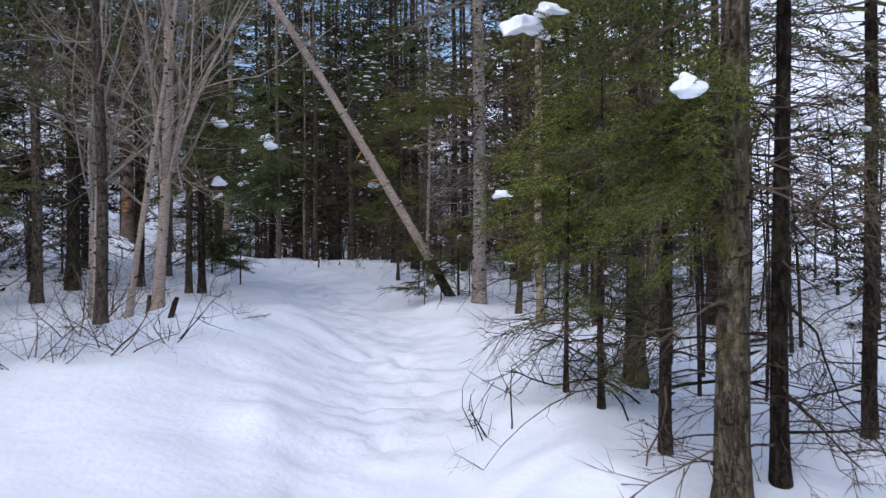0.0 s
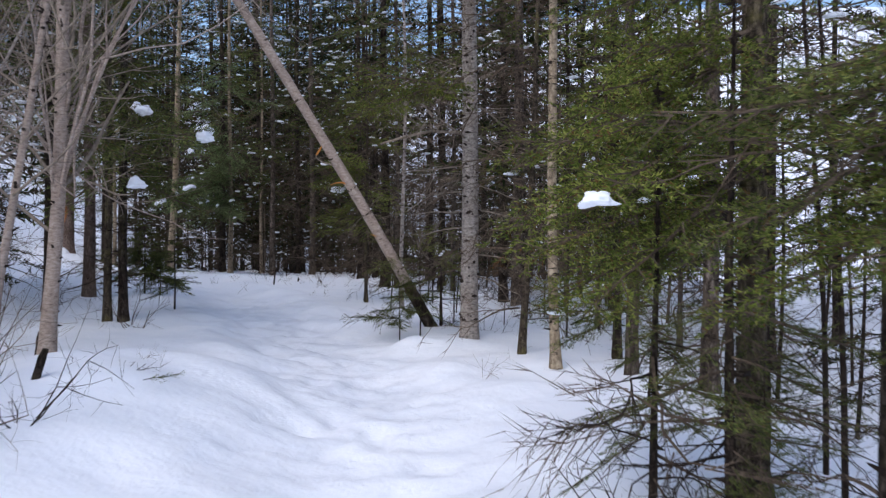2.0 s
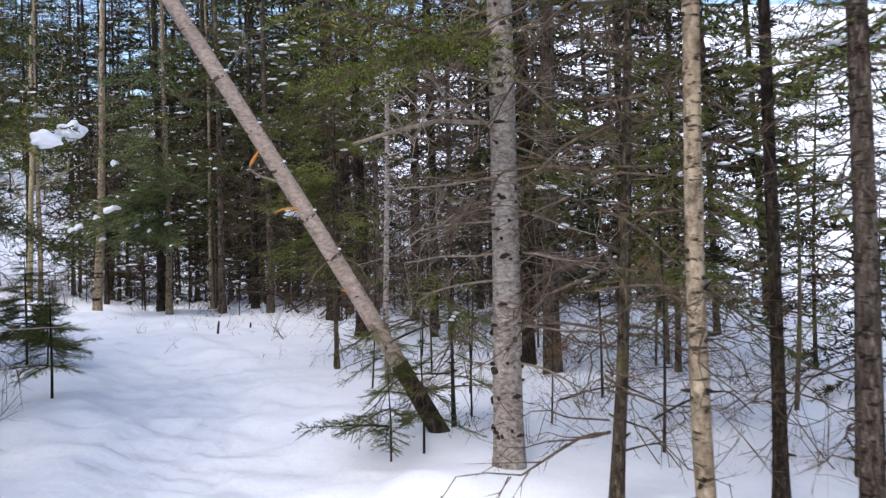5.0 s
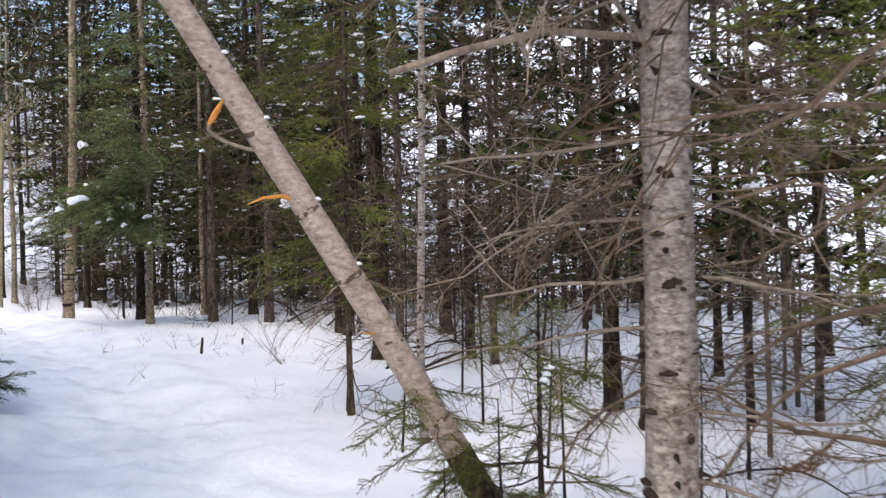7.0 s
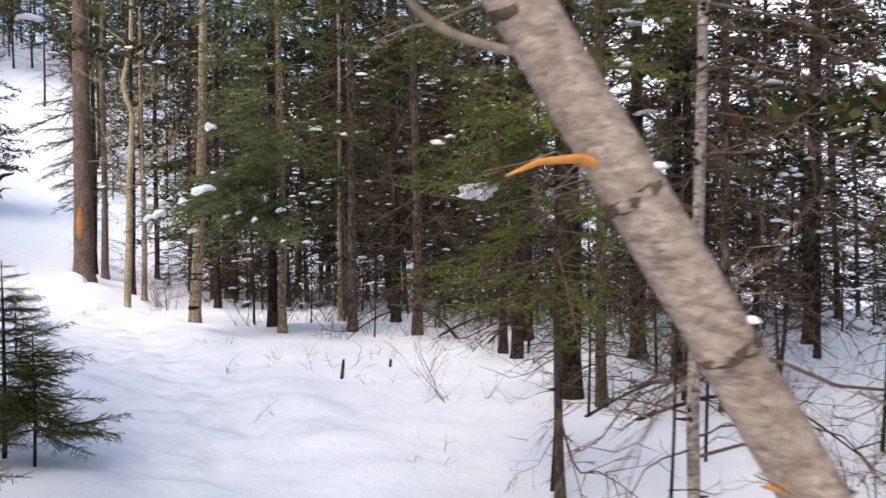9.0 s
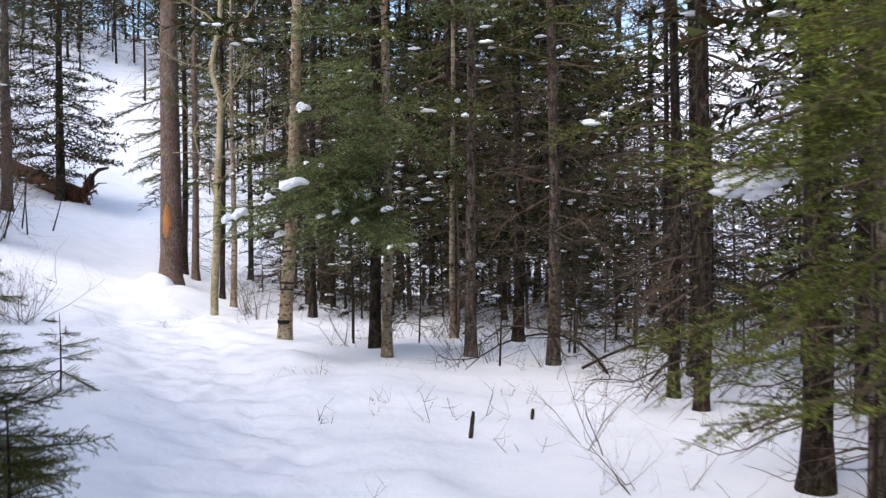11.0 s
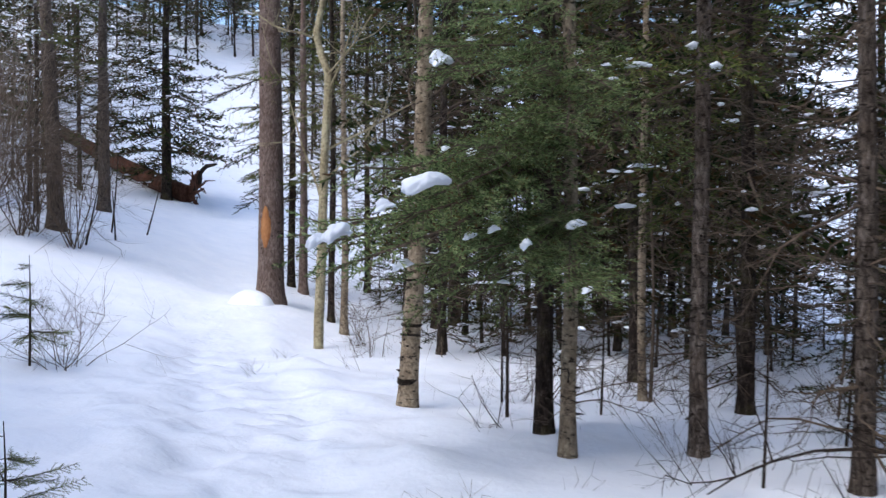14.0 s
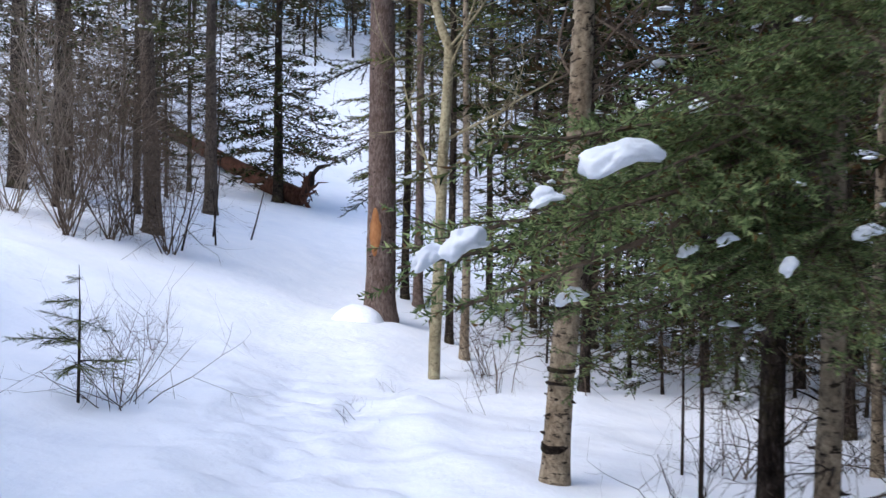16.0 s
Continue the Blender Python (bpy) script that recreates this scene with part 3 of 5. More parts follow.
def sapling(x, y, h, spread, seed=1, grade="fine", needle=None, whorls=6, label="", z=None, per=4, snowy=0.0):
    """A small spruce: stem and whorls of short boughs."""
    rng = np.random.default_rng(seed)
    root = thing("spruce_sapling", x, y, lie(x, y) if z is None else z, label or "small green spruce sapling poking out of the snow", "sapling")
    soup = Soup()
    tube(soup, [(0, 0, -0.2), (0.01, 0, 0.3 * h), (0, 0.01, 0.7 * h), (0, 0, h)], [0.013 * h, 0.011 * h, 0.007 * h, 0.002], 6)
    part("stem", soup.mesh("stem", [TWIG_DARK], True), root)
    stock = bough_stock(grade)
    for i in range(whorls):
        q = (i + 0.3) / whorls
        for k in range(per):
            reach = spread * (1 - q) ** 0.9 * rng.uniform(0.6, 1.1) + 0.05
            s = Soup()
            s.absorb(stock[rng.integers(len(stock))], aimed((0, 0, h * (0.25 + 0.75 * q)), rng.uniform(0, 6.28), rng.normal(0.05, 0.15) - 0.3 * q, rng.normal(0, 0.2)), reach)
            part("bough", s.mesh("bough", [needle or NEEDLE, TWIG_DARK]), root)
    return root


def snow_clump(x, y, z, sx, sy, sz, seed=1, label="", lobes=3, bearing=0.0, tilt=0.0):
    """A heap of snow caught on a bough: a few lumps grown together."""
    rng = np.random.default_rng(seed)
    bm = bmesh.new()
    off = Vector((seed * 3.7, seed * 1.3, 0))
    bmesh.ops.create_icosphere(bm, subdivisions=4, radius=1.0)
    long = 0.7 + 0.35 * lobes
    for v in bm.verts:
        p = Vector((v.co.x * long, v.co.y, v.co.z))
        k = 1 + 0.5 * noise.noise(p * 1.2 + off) + 0.2 * noise.noise(p * 2.8 + off) + 0.03 * noise.noise(p * 7.0 + off)
        q = v.co * k
        if q.z < 0:
            q.z *= 0.6
        thin = 1.0 - 0.3 * v.co.x
        v.co = Vector((q.x * sx * long, q.y * sy * thin, (q.z * thin - 0.45 * (lobes - 1) * v.co.x ** 2) * sz))
    me = bpy.data.meshes.new("snow_clump")
    bm.to_mesh(me)
    bm.free()
    me.materials.append(SNOW)
    me.polygons.foreach_set("use_smooth", [True] * len(me.polygons))
    ob = new("snow_clump", me)
    ob.matrix_world = pose(x, y, z, 0, 0, bearing) @ pose(0, 0, 0, 0, tilt, 0)
    return tagged(ob, label or "rounded white clump of snow caught on a bough", "snow clump", "snow clumps on the boughs")


def reaching(root, base, tip, needle, pick=0, grade="fine"):
    """A bough of a tree from one place to another."""
    a, b = Vector(base), Vector(tip)
    d = b - a
    s = Soup()
    s.absorb(bough_stock(grade)[pick % 5], aimed(a - root.location, math.atan2(d.y, d.x), -math.atan2(d.z + 0.22 * d.length, math.hypot(d.x, d.y))), 0.93 * d.length)
    return part("bough", s.mesh("bough", [needle, TWIG]), root)


def fallen_branch(x, y, length, bearing, r, seed, mat=None, label="", rise=0.25, depth=2):
    """A dead branch lying half in the snow, arched, with its twigs."""
    rng = np.random.default_rng(seed)
    c, s = math.cos(bearing), math.sin(bearing)
    z0 = lie(x, y)
    root = thing("fallen_branch", x, y, z0, label or "dead bare branch lying arched on the snow", "branch")
    pts = []
    for q in np.linspace(0, 1, 9):
        px, py = c * length * q + 0.08 * math.sin(5 * q), s * length * q + 0.08 * math.cos(4 * q)
        pts.append((px, py, lie(x + px, y + py) - z0 - 0.04 + rise * math.sin(math.pi * min(1, 0.08 + 0.92 * q))))
    soup = Soup()
    tube(soup, pts, np.linspace(r, 0.3 * r, 9), 7, 0, 0.05, rng)
    part("stem", soup.mesh("stem", [mat or TWIG_DARK], True), root)
    for i in range(7):
        p = pts[rng.integers(1, 9)]
        t = Soup()
        a = bearing + rng.choice((-1, 1)) * rng.uniform(0.4, 1.3)
        limb(t, rng, p, (math.cos(a), math.sin(a), rng.uniform(-0.1, 0.5)), length * rng.uniform(0.2, 0.45), 0.4 * r, depth - 1, 0, 0.5, 0.0)
        part("twig", t.mesh("twig", [mat or TWIG_DARK]), root)
    return root


def stake(x, y, h, r, seed=1, lean=(0.1, 0.0), mat=None, label="", name="stub"):
    """A broken stub standing in the snow."""
    rng = np.random.default_rng(seed)
    soup = Soup()
    tube(soup, [(lean[0] * z, lean[1] * z, z) for z in np.linspace(-0.15, h, 7)], [r * k for k in (1.15, 1.1, 1.0, 0.95, 0.95, 0.9, 0.6)], 9, 0, 0.1, rng)
    ob = new(name, soup.mesh(name, [mat or BARK_DARK], True))
    ob.matrix_world = pose(x, y, lie(x, y))
    return tagged(ob, label or "dark broken wooden stub standing in the snow", "stub")


def thin_stem(x, y, h, r, seed=1, mat=None, lean=(0, 0), label=""):
    """A thin bare young stem with short dead twigs."""
    rng = np.random.default_rng(seed)
    root = thing("bare_sapling", x, y, lie(x, y), label or "thin bare young stem with short dead twigs", "sapling")
    soup = Soup()
    tube(soup, [(lean[0] * z + 0.02 * math.sin(2 * z), lean[1] * z, z) for z in np.linspace(-0.2, h, 9)], np.linspace(r, 0.35 * r, 9), 6)
    part("stem", soup.mesh("stem", [mat or TWIG_DARK], True), root)
    for i in range(int(7 * h)):
        z = rng.uniform(0.2, h)
        s = Soup()
        s.absorb(dead_branch(rng, 1.0, 4), aimed((lean[0] * z, lean[1] * z, z), rng.uniform(0, 6.28), rng.normal(0, 0.3)), rng.uniform(0.12, 0.4))
        part("twig", s.mesh("twig", [mat or TWIG_DARK]), root)
    return root


# ---- trees along the trail ----
bare_tree(-2.84, 7.65, 0.11, h=8, bark_mat=BARK_SPRUCE, lean=(-0.01, 0.0), limbs=12, low=1.0, branch_mat=TWIG_PALE)
bare_tree(-3.45, 8.9, 0.10, h=8, bark_mat=BARK_GREY, seed=75, lean=(0.01, 0.0), limbs=10, low=1.2, branch_mat=TWIG_PALE, stems=3)
spruce(-4.92, 11.60, 0.186, crown="mid", dead="low")
spruce(-4.39, 12.50, 0.142, crown="mid", dead="few")
spruce(-4.78, 10.35, 0.131, crown="mid", bark_mat=BARK_SPRUCE)
spruce(-4.54, 14.02, 0.156, crown="mid", bark_mat=BARK_RED)
spruce(-3.39, 11.65, 0.085, crown="high", bark_mat=BARK_MOSSY, dead="few")
spruce(0.86, 9.64, 0.065, crown="", h=4.5, bark_mat=BARK_MOSSY, dead="thick", lean=(0.05, 0))
spruce(1.67, 9.75, 0.07, crown="high", dead="few")
spruce(1.59, 8.65, 0.092, crown="high", dead="few", bark_mat=BARK_SPRUCE)
spruce(2.07, 8.33, 0.116, crown="mid", dead="low", bark_mat=BARK_SPRUCE)
spruce(2.92, 9.66, 0.108, crown="", dead="thick")
spruce(1.07, 13.46, 0.159, crown="high", dead="low", h=9, bark_mat=BARK_SPRUCE)
spruce(0.91, 14.02, 0.120, crown="high", dead="low")
spruce(2.66, 4.91, 0.083, crown="mid", dead="thick")
spruce(0.24, 16.41, 0.076, crown="high", dead="thick", bark_mat=BARK_SPRUCE)
spruce(1.67, 13.46, 0.050, crown="mid", dead="thick")
spruce(2.29, 13.94, 0.055, crown="full", dead="thick")
spruce(-0.84, 16.54, 0.154, crown="high", dead="low", bark_mat=BARK_DARK, h=9)
spruce(-0.63, 16.17, 0.080, crown="high", dead="low", bark_mat=BARK_SPRUCE)
spruce(-1.33, 18.26, 0.105, crown="high", dead="low", bark_mat=BARK_DARK)
spruce(-1.51, 19.02, 0.090, crown="mid", dead="low")
spruce(-0.20, 18.63, 0.149, crown="high", dead="low", h=9)
spruce(0.05, 17.68, 0.093, crown="high", dead="thick")
spruce(0.03, 16.78, 0.081, crown="mid", dead="thick")
spruce(-4.56, 21.01, 0.123, crown="mid", dead="few", h=10.5)
spruce(-8.43, 29.73, 0.190, crown="mid", dead="low")
spruce(-4.23, 23.24, 0.077, crown="mid", dead="few", bark_mat=BARK_BIRCH)
spruce(-3.52, 20.97, 0.118, crown="mid", dead="low", bark_mat=BARK_SPRUCE, h=10.5)
spruce(-3.32, 22.83, 0.134, crown="mid", dead="low")
spruce(-2.59, 20.27, 0.119, crown="high", dead="thick", bark_mat=BARK_SPRUCE)
spruce(-2.27, 26.15, 0.121, crown="mid", dead="low")
spruce(-1.83, 29.06, 0.148, crown="mid", dead="low")
spruce(-1.32, 20.21, 0.126, crown="high", dead="thick", bark_mat=BARK_DARK)
spruce(-1.58, 21.88, 0.071, crown="mid", dead="thick")
spruce(-11.76, 29.96, 0.142, crown="mid", dead="low")
spruce(-17.81, 31.91, 0.288, crown="high", dead="few", bark_mat=BARK_SPRUCE)
spruce(-19.43, 36.28, 0.291, crown="thick", dead="few")
spruce(-15.19, 27.67, 0.296, crown="high", dead="low", bark_mat=BARK_SPRUCE, lean=(-0.05, 0))
spruce(-19.23, 28.21, 0.342, crown="far_mid", dead="thick")
spruce(-18.53, 28.72, 0.287, crown="far_mid", dead="thick")
spruce(-8.79, 26.27, 0.106, crown="", dead="few", bark_mat=BARK_BIRCH, h=8)
spruce(-9.35, 26.97, 0.102, crown="mid", dead="few")
spruce(-11.40, 29.77, 0.165, crown="mid", dead="low", bark_mat=BARK_RED)
spruce(-11.37, 32.42, 0.133, crown="mid", dead="low")


# ---- single trees that the trail passes ----
def large_spruce():
    """The grey spruce close to the trail, its bark in scales with black knots, dead boughs reaching out."""
    x, y = 0.43, 10.45
    rng = np.random.default_rng(41)
    root = thing("spruce_tree", x, y, lie(x, y), "tall grey spruce with scaly bark and black knots", "tree")
    part("trunk", trunk_mesh(11, 0.165, 12.0, BARK_GREY, sides=20, rings=90, bend=0.012, rough=0.025, flare=0.22), root)
    knot = Soup()
    pad(knot, rng, (0, 0, 0), (0.019, 0.015, 0.019), rings=3, sides=6)
    knot_me = knot.mesh("knot", [TWIG_DARK], True)
    for i in range(190):
        z = 0.2 + 0.19 * (i // 8) + rng.normal(0, 0.03)
        a = rng.uniform(0, 6.28)
        ob = part("knot", knot_me, root)
        ob.matrix_local = pose(0, 0, z, 0, 0, math.degrees(a)) @ pose(0, -0.082 + 0.003 * z, 0) @ Matrix.Diagonal((rng.uniform(0.6, 2.0), 1, rng.uniform(0.5, 1.3), 1))
    for i in range(70):
        z = rng.uniform(0.75, 4.2)
        a = rng.choice((rng.uniform(0, 6.28), math.pi + rng.normal(0, 0.5), rng.normal(0.3, 0.7)))
        s = Soup()
        s.absorb(dead_branch(rng, 1.0, 17), aimed((0, 0, z), a, rng.normal(0.03, 0.2), rng.uniform(-1, 1)), rng.uniform(0.3, 1.05))
        part("dead_branch", s.mesh("dead_branch", [TWIG_PALE if i % 2 else TWIG]), root)
    s = Soup()
    tube(s, [(-0.05, 0, 1.92), (-0.35, -0.08, 1.93), (-0.62, -0.14, 1.86), (-0.80, -0.18, 1.80)], [0.013, 0.012, 0.012, 0.010], 7)
    part("broken_branch", s.mesh("broken_branch", [TWIG_PALE], True), root, "pale broken branch stub")
    for z, a, reach in ((1.62, 2.95, 0.62), (1.38, 2.8, 0.6), (1.5, 2.6, 0.7), (1.2, 3.0, 0.5), (1.05, 2.7, 0.5), (2.15, 3.05, 0.6), (1.45, 0.1, 0.6), (1.2, -0.2, 0.55), (0.8, 0.2, 0.5), (1.8, 0.3, 0.6), (0.6, -0.4, 0.45)):
        s = Soup()
        limb(s, rng, (0.06 * math.cos(a), 0.06 * math.sin(a), z), (math.cos(a), math.sin(a), rng.normal(-0.05, 0.08)), reach, 0.0075, 3, 0, 0.6, -0.05)
        part("dead_branch", s.mesh("dead_branch", [TWIG_PALE], True), root, "pale lichen-grey dead branch")
    stock = bough_stock("fine")
    for z, a, r in ((1.72, 0.1, 0.5), (1.62, 0.5, 0.55), (2.0, 0.2, 0.7), (2.9, 2.6, 0.8), (2.75, 3.3, 0.6), (3.2, 1.0, 0.9), (1.5, 0.0, 0.4)):
        s = Soup()
        s.absorb(stock[int(z * 10) % 5], aimed((0, 0, z), a, 0.05), r)
        part("bough", s.mesh("bough", [NEEDLE_BRIGHT, TWIG]), root)
    for k, tip in enumerate(((-0.5, 9.05, 2.42), (-0.3, 9.2, 2.4), (-0.6, 9.4, 2.5))):
        reaching(root, (x, y, 2.85 + 0.05 * k), tip, NEEDLE_BRIGHT, k + 1)
    c, w = crown_of("high", 1)
    part("crown", c, root, "dark green needled boughs").matrix_local = pose(0, 0, 0.9)
    part("snow_dusting", w, root).matrix_local = pose(0, 0, 0.9)


def leaning_tree():
    """The pale trunk that leans across the trail, ringed with black knots, with torn orange branch stubs."""
    x, y = 0.07, 11.35
    rng = np.random.default_rng(17)
    z0 = lie(x, y)
    root = thing("leaning_tree", x, y, z0, "pale pinkish trunk leaning over the trail with black knot rings", "tree")

    def at(s):
        return np.array([-0.545 * s - 0.012 * s * s, -0.105 * s, s])
    zs = np.concatenate([[-0.3, -0.1], np.linspace(0.05, 8.0, 110)])
    soup = Soup()
    girth = [0.057 - 0.0035 * max(0, s) + 0.010 * math.exp(-max(s, 0) / 0.2) for s in zs]
    # below about half a metre the trunk is coloured darker
    foot = 9
    tube(soup, [at(s) for s in zs[:foot]], girth[:foot], 18, 1, 0.022, rng, cap=False)
    tube(soup, [at(s) for s in zs[foot - 1:]], girth[foot - 1:], 18, 0, 0.022, rng)
    part("trunk", soup.mesh("trunk", [BARK_PALE, BARK_DARK], True), root)
    way = unit(at(1.0) - at(0.0))
    tilt = Vector(way).to_track_quat("Z", "Y").to_matrix().to_4x4()
    ring = Soup()
    tube(ring, [(0, 0, -0.012), (0, 0, -0.004), (0, 0, 0.006), (0, 0, 0.014)], [0.052, 0.0572, 0.0572, 0.052], 16, 0, 0.09, rng)
    ring_me = ring.mesh("knot_ring", [TWIG], True)
    z = 0.34
    while z < 4.2:
        p = at(z)
        ob = part("knot_ring", ring_me, root)
        ob.matrix_local = Matrix.Translation(p) @ tilt @ pose(rng.normal(0, 0.0025), rng.normal(0, 0.0025), 0, rng.normal(0, 7), rng.normal(0, 7), rng.uniform(0, 360)) @ Matrix.Scale(1.0 - 0.061 * z, 4)
        for k in range(3):
            a = rng.uniform(0, 6.28)
            s = Soup()
            s.absorb(dead_branch(rng, 1.0, 8), aimed(p, a, rng.normal(-0.3, 0.4), rng.uniform(-1, 1)), rng.uniform(0.08, 0.55))
            part("dead_branch", s.mesh("dead_branch", [TWIG_PALE if k else TWIG]), root)
        if rng.random() < 0.75:
            s = Soup()
            pad(s, rng, p + np.array([0.035, -0.01, 0.045]), (0.02, 0.013, 0.010))
            part("snow_lump", s.mesh("snow_lump", [SNOW], True), root, "small white lump of snow")
        z += rng.uniform(0.24, 0.33)
    for k in range(18):
        p = at(0.36 + 0.025 * k)
        s = Soup()
        s.absorb(bough_stock("fine")[k % 5], aimed(p, rng.uniform(0, 6.28), rng.normal(0.25, 0.3)), rng.uniform(0.2, 0.5))
        part("bough", s.mesh("bough", [NEEDLE_BRIGHT if k % 2 else NEEDLE, TWIG]), root, "tuft of green needles")
    # torn branches: one bent back like a hook, one a flat splinter
    p = at(1.66)
    s = Soup()
    hook = [p + (-0.225 * math.sin(0.5 * math.pi * min(1, 1.5 * q)) + 0.07 * max(0, q - 0.62) / 0.38, -0.09 * q, 0.19 * q ** 1.5) for q in np.linspace(0, 1, 13)]
    tube(s, hook[:9], [0.008] * 9, 8, 0, 0.06, rng)
    hooked = part("torn_branch", s.mesh("torn_branch", [TWIG_PALE], True), root, "torn branch bent into a hook")
    s = Soup()
    tube(s, hook[8:], [0.0085, 0.011, 0.012, 0.009, 0.003], 8, 0, 0.08, rng)
    part("splintered_end", s.mesh("splintered_end", [RAW_WOOD], True), hooked, "raw orange splintered wood")
    p = at(1.47)
    s = Soup()
    tube(s, [p, p + (-0.07, -0.06, 0.02), p + (-0.13, -0.10, 0.012), p + (-0.18, -0.13, -0.01)], [0.010, 0.0085, 0.006, 0.002], 6, 0, 0.1, rng)
    part("torn_branch", s.mesh("torn_branch", [RAW_WOOD], True), root, "splintered orange branch stub")
    p = at(0.95)
    s = Soup()
    tube(s, [p, p + (-0.05, -0.04, 0.01), p + (-0.09, -0.07, 0.02)], [0.010, 0.008, 0.002], 6, 0, 0.1, rng)
    part("torn_branch", s.mesh("torn_branch", [RAW_WOOD], True), root, "short splintered orange stub")


def boughed_spruce(x, y, d, h, low, top, boughs, spread, needle, seed, label, bark_mat, facing=None, grade="fine", lean=(0, 0), dead=14, snowy=0.1):
    """A spruce close to the trail, each of its lower boughs a part of its own."""
    rng = np.random.default_rng(seed)
    root = thing("spruce_tree", x, y, lie(x, y), label, "tree")
    part("trunk", trunk_mesh(seed, d, h, bark_mat, sides=14, rings=30, lean=lean, bend=0.02), root)
    stock = bough_stock(grade)
    for i in range(boughs):
        q = (i + rng.random()) / boughs
        z = low + (top - low) * q
        a = rng.uniform(0, 6.28) if facing is None or rng.random() < 0.35 else facing + rng.normal(0, 0.6)
        s = Soup()
        m, reach = aimed((lean[0] * z, lean[1] * z, z), a, rng.normal(0.15, 0.13), rng.normal(0, 0.25)), spread * rng.uniform(0.55, 1.1)
        pick = stock[rng.integers(5)]
        s.absorb(pick, m, reach)
        branch = part("bough", s.mesh("bough", [needle, TWIG]), root)
        if rng.random() < snowy:
            white = Soup()
            laden_bough(white, rng, pick.spine, m, reach, a, rng.integers(1, 4), 0.4)
            stuff(part("snow_patch", white.mesh("snow_patch", [SNOW], True), branch, "white snow lying on the bough"))
    for i in range(dead):
        s = Soup()
        s.absorb(dead_branch(rng, 1.0, 9), aimed((0, 0, rng.uniform(0.15, low + 0.4)), rng.uniform(0, 6.28), rng.normal(0.05, 0.2), rng.uniform(-1, 1)), rng.uniform(0.3, 0.9))
        part("dead_branch", s.mesh("dead_branch", [TWIG if i % 2 else TWIG_DARK]), root)
    return root


def scarred_spruce():
    """The thick red-grey trunk beside the upper trail with a patch of bark torn off."""
    x, y = -10.32, 26.86
    root = thing("spruce_tree", x, y, lie(x, y), "thick reddish-grey spruce trunk with an orange bark scar", "tree")
    part("trunk", trunk_mesh(77, 0.40, 15.0, BARK_RED, sides=24, rings=70, bend=0.01, rough=0.012, flare=0.3), root)
    s = Soup()
    rng = np.random.default_rng(3)
    n, w = 14, 7
    v = []
    for i in range(n):
        z = 0.82 + 0.62 * i / (n - 1)
        half = 0.42 * math.sin(math.pi * (0.08 + 0.84 * i / (n - 1))) * rng.uniform(0.8, 1.15)
        for j in range(w):
            a = math.radians(-82) + half * (2 * j / (w - 1) - 1)
            r = 0.206 - 0.0107 * z + 0.004 * rng.random() - (0.010 if j in (0, w - 1) or i in (0, n - 1) else 0)
            v.append((r * math.cos(a), r * math.sin(a), z))
    q = [[i * w + j, i * w + j + 1, (i + 1) * w + j + 1, (i + 1) * w + j] for i in range(n - 1) for j in range(w - 1)]
    s.add(v, q)
    part("bark_scar", s.mesh("bark_scar", [SCAR], True), root, "orange bare wood where bark came off")
    c, sn = crown_of("mid", 0)
    part("crown", c, root, "dark green needled boughs").matrix_local = pose(0, 0, 3.2)
    stock = bough_stock("mid")
    for z, a, r in ((2.1, 2.6, 1.1), (2.6, 2.9, 1.3), (3.1, 2.4, 1.2), (1.7, 2.8, 0.9), (3.4, 3.4, 1.3)):
        t = Soup()
        t.absorb(stock[int(z * 10) % 5], aimed((0, 0, z), a, 0.2), r)
        # these boughs also wear the needles with shade in their colour
        part("bough", t.mesh("bough", [NEEDLE_SHADED, TWIG_DARK]), root)
    m = bpy.data.meshes.new("snow_mound")
    bm = bmesh.new()
    bmesh.ops.create_icosphere(bm, subdivisions=3, radius=1.0, matrix=Matrix.Diagonal((0.42, 0.34, 0.4, 1)))
    for vert in bm.verts:
        vert.co *= 1 + 0.12 * noise.noise(vert.co * 3)
    bm.to_mesh(m)
    bm.free()
    m.materials.append(SNOW)
    m.polygons.foreach_set("use_smooth", [True] * len(m.polygons))
    ob = new("snow_mound", m)
    ob.matrix_world = pose(x - 0.14, y - 0.26, lie(x, y) - 0.2)
    tagged(ob, "mound of white snow against the trunk", "snow mound")


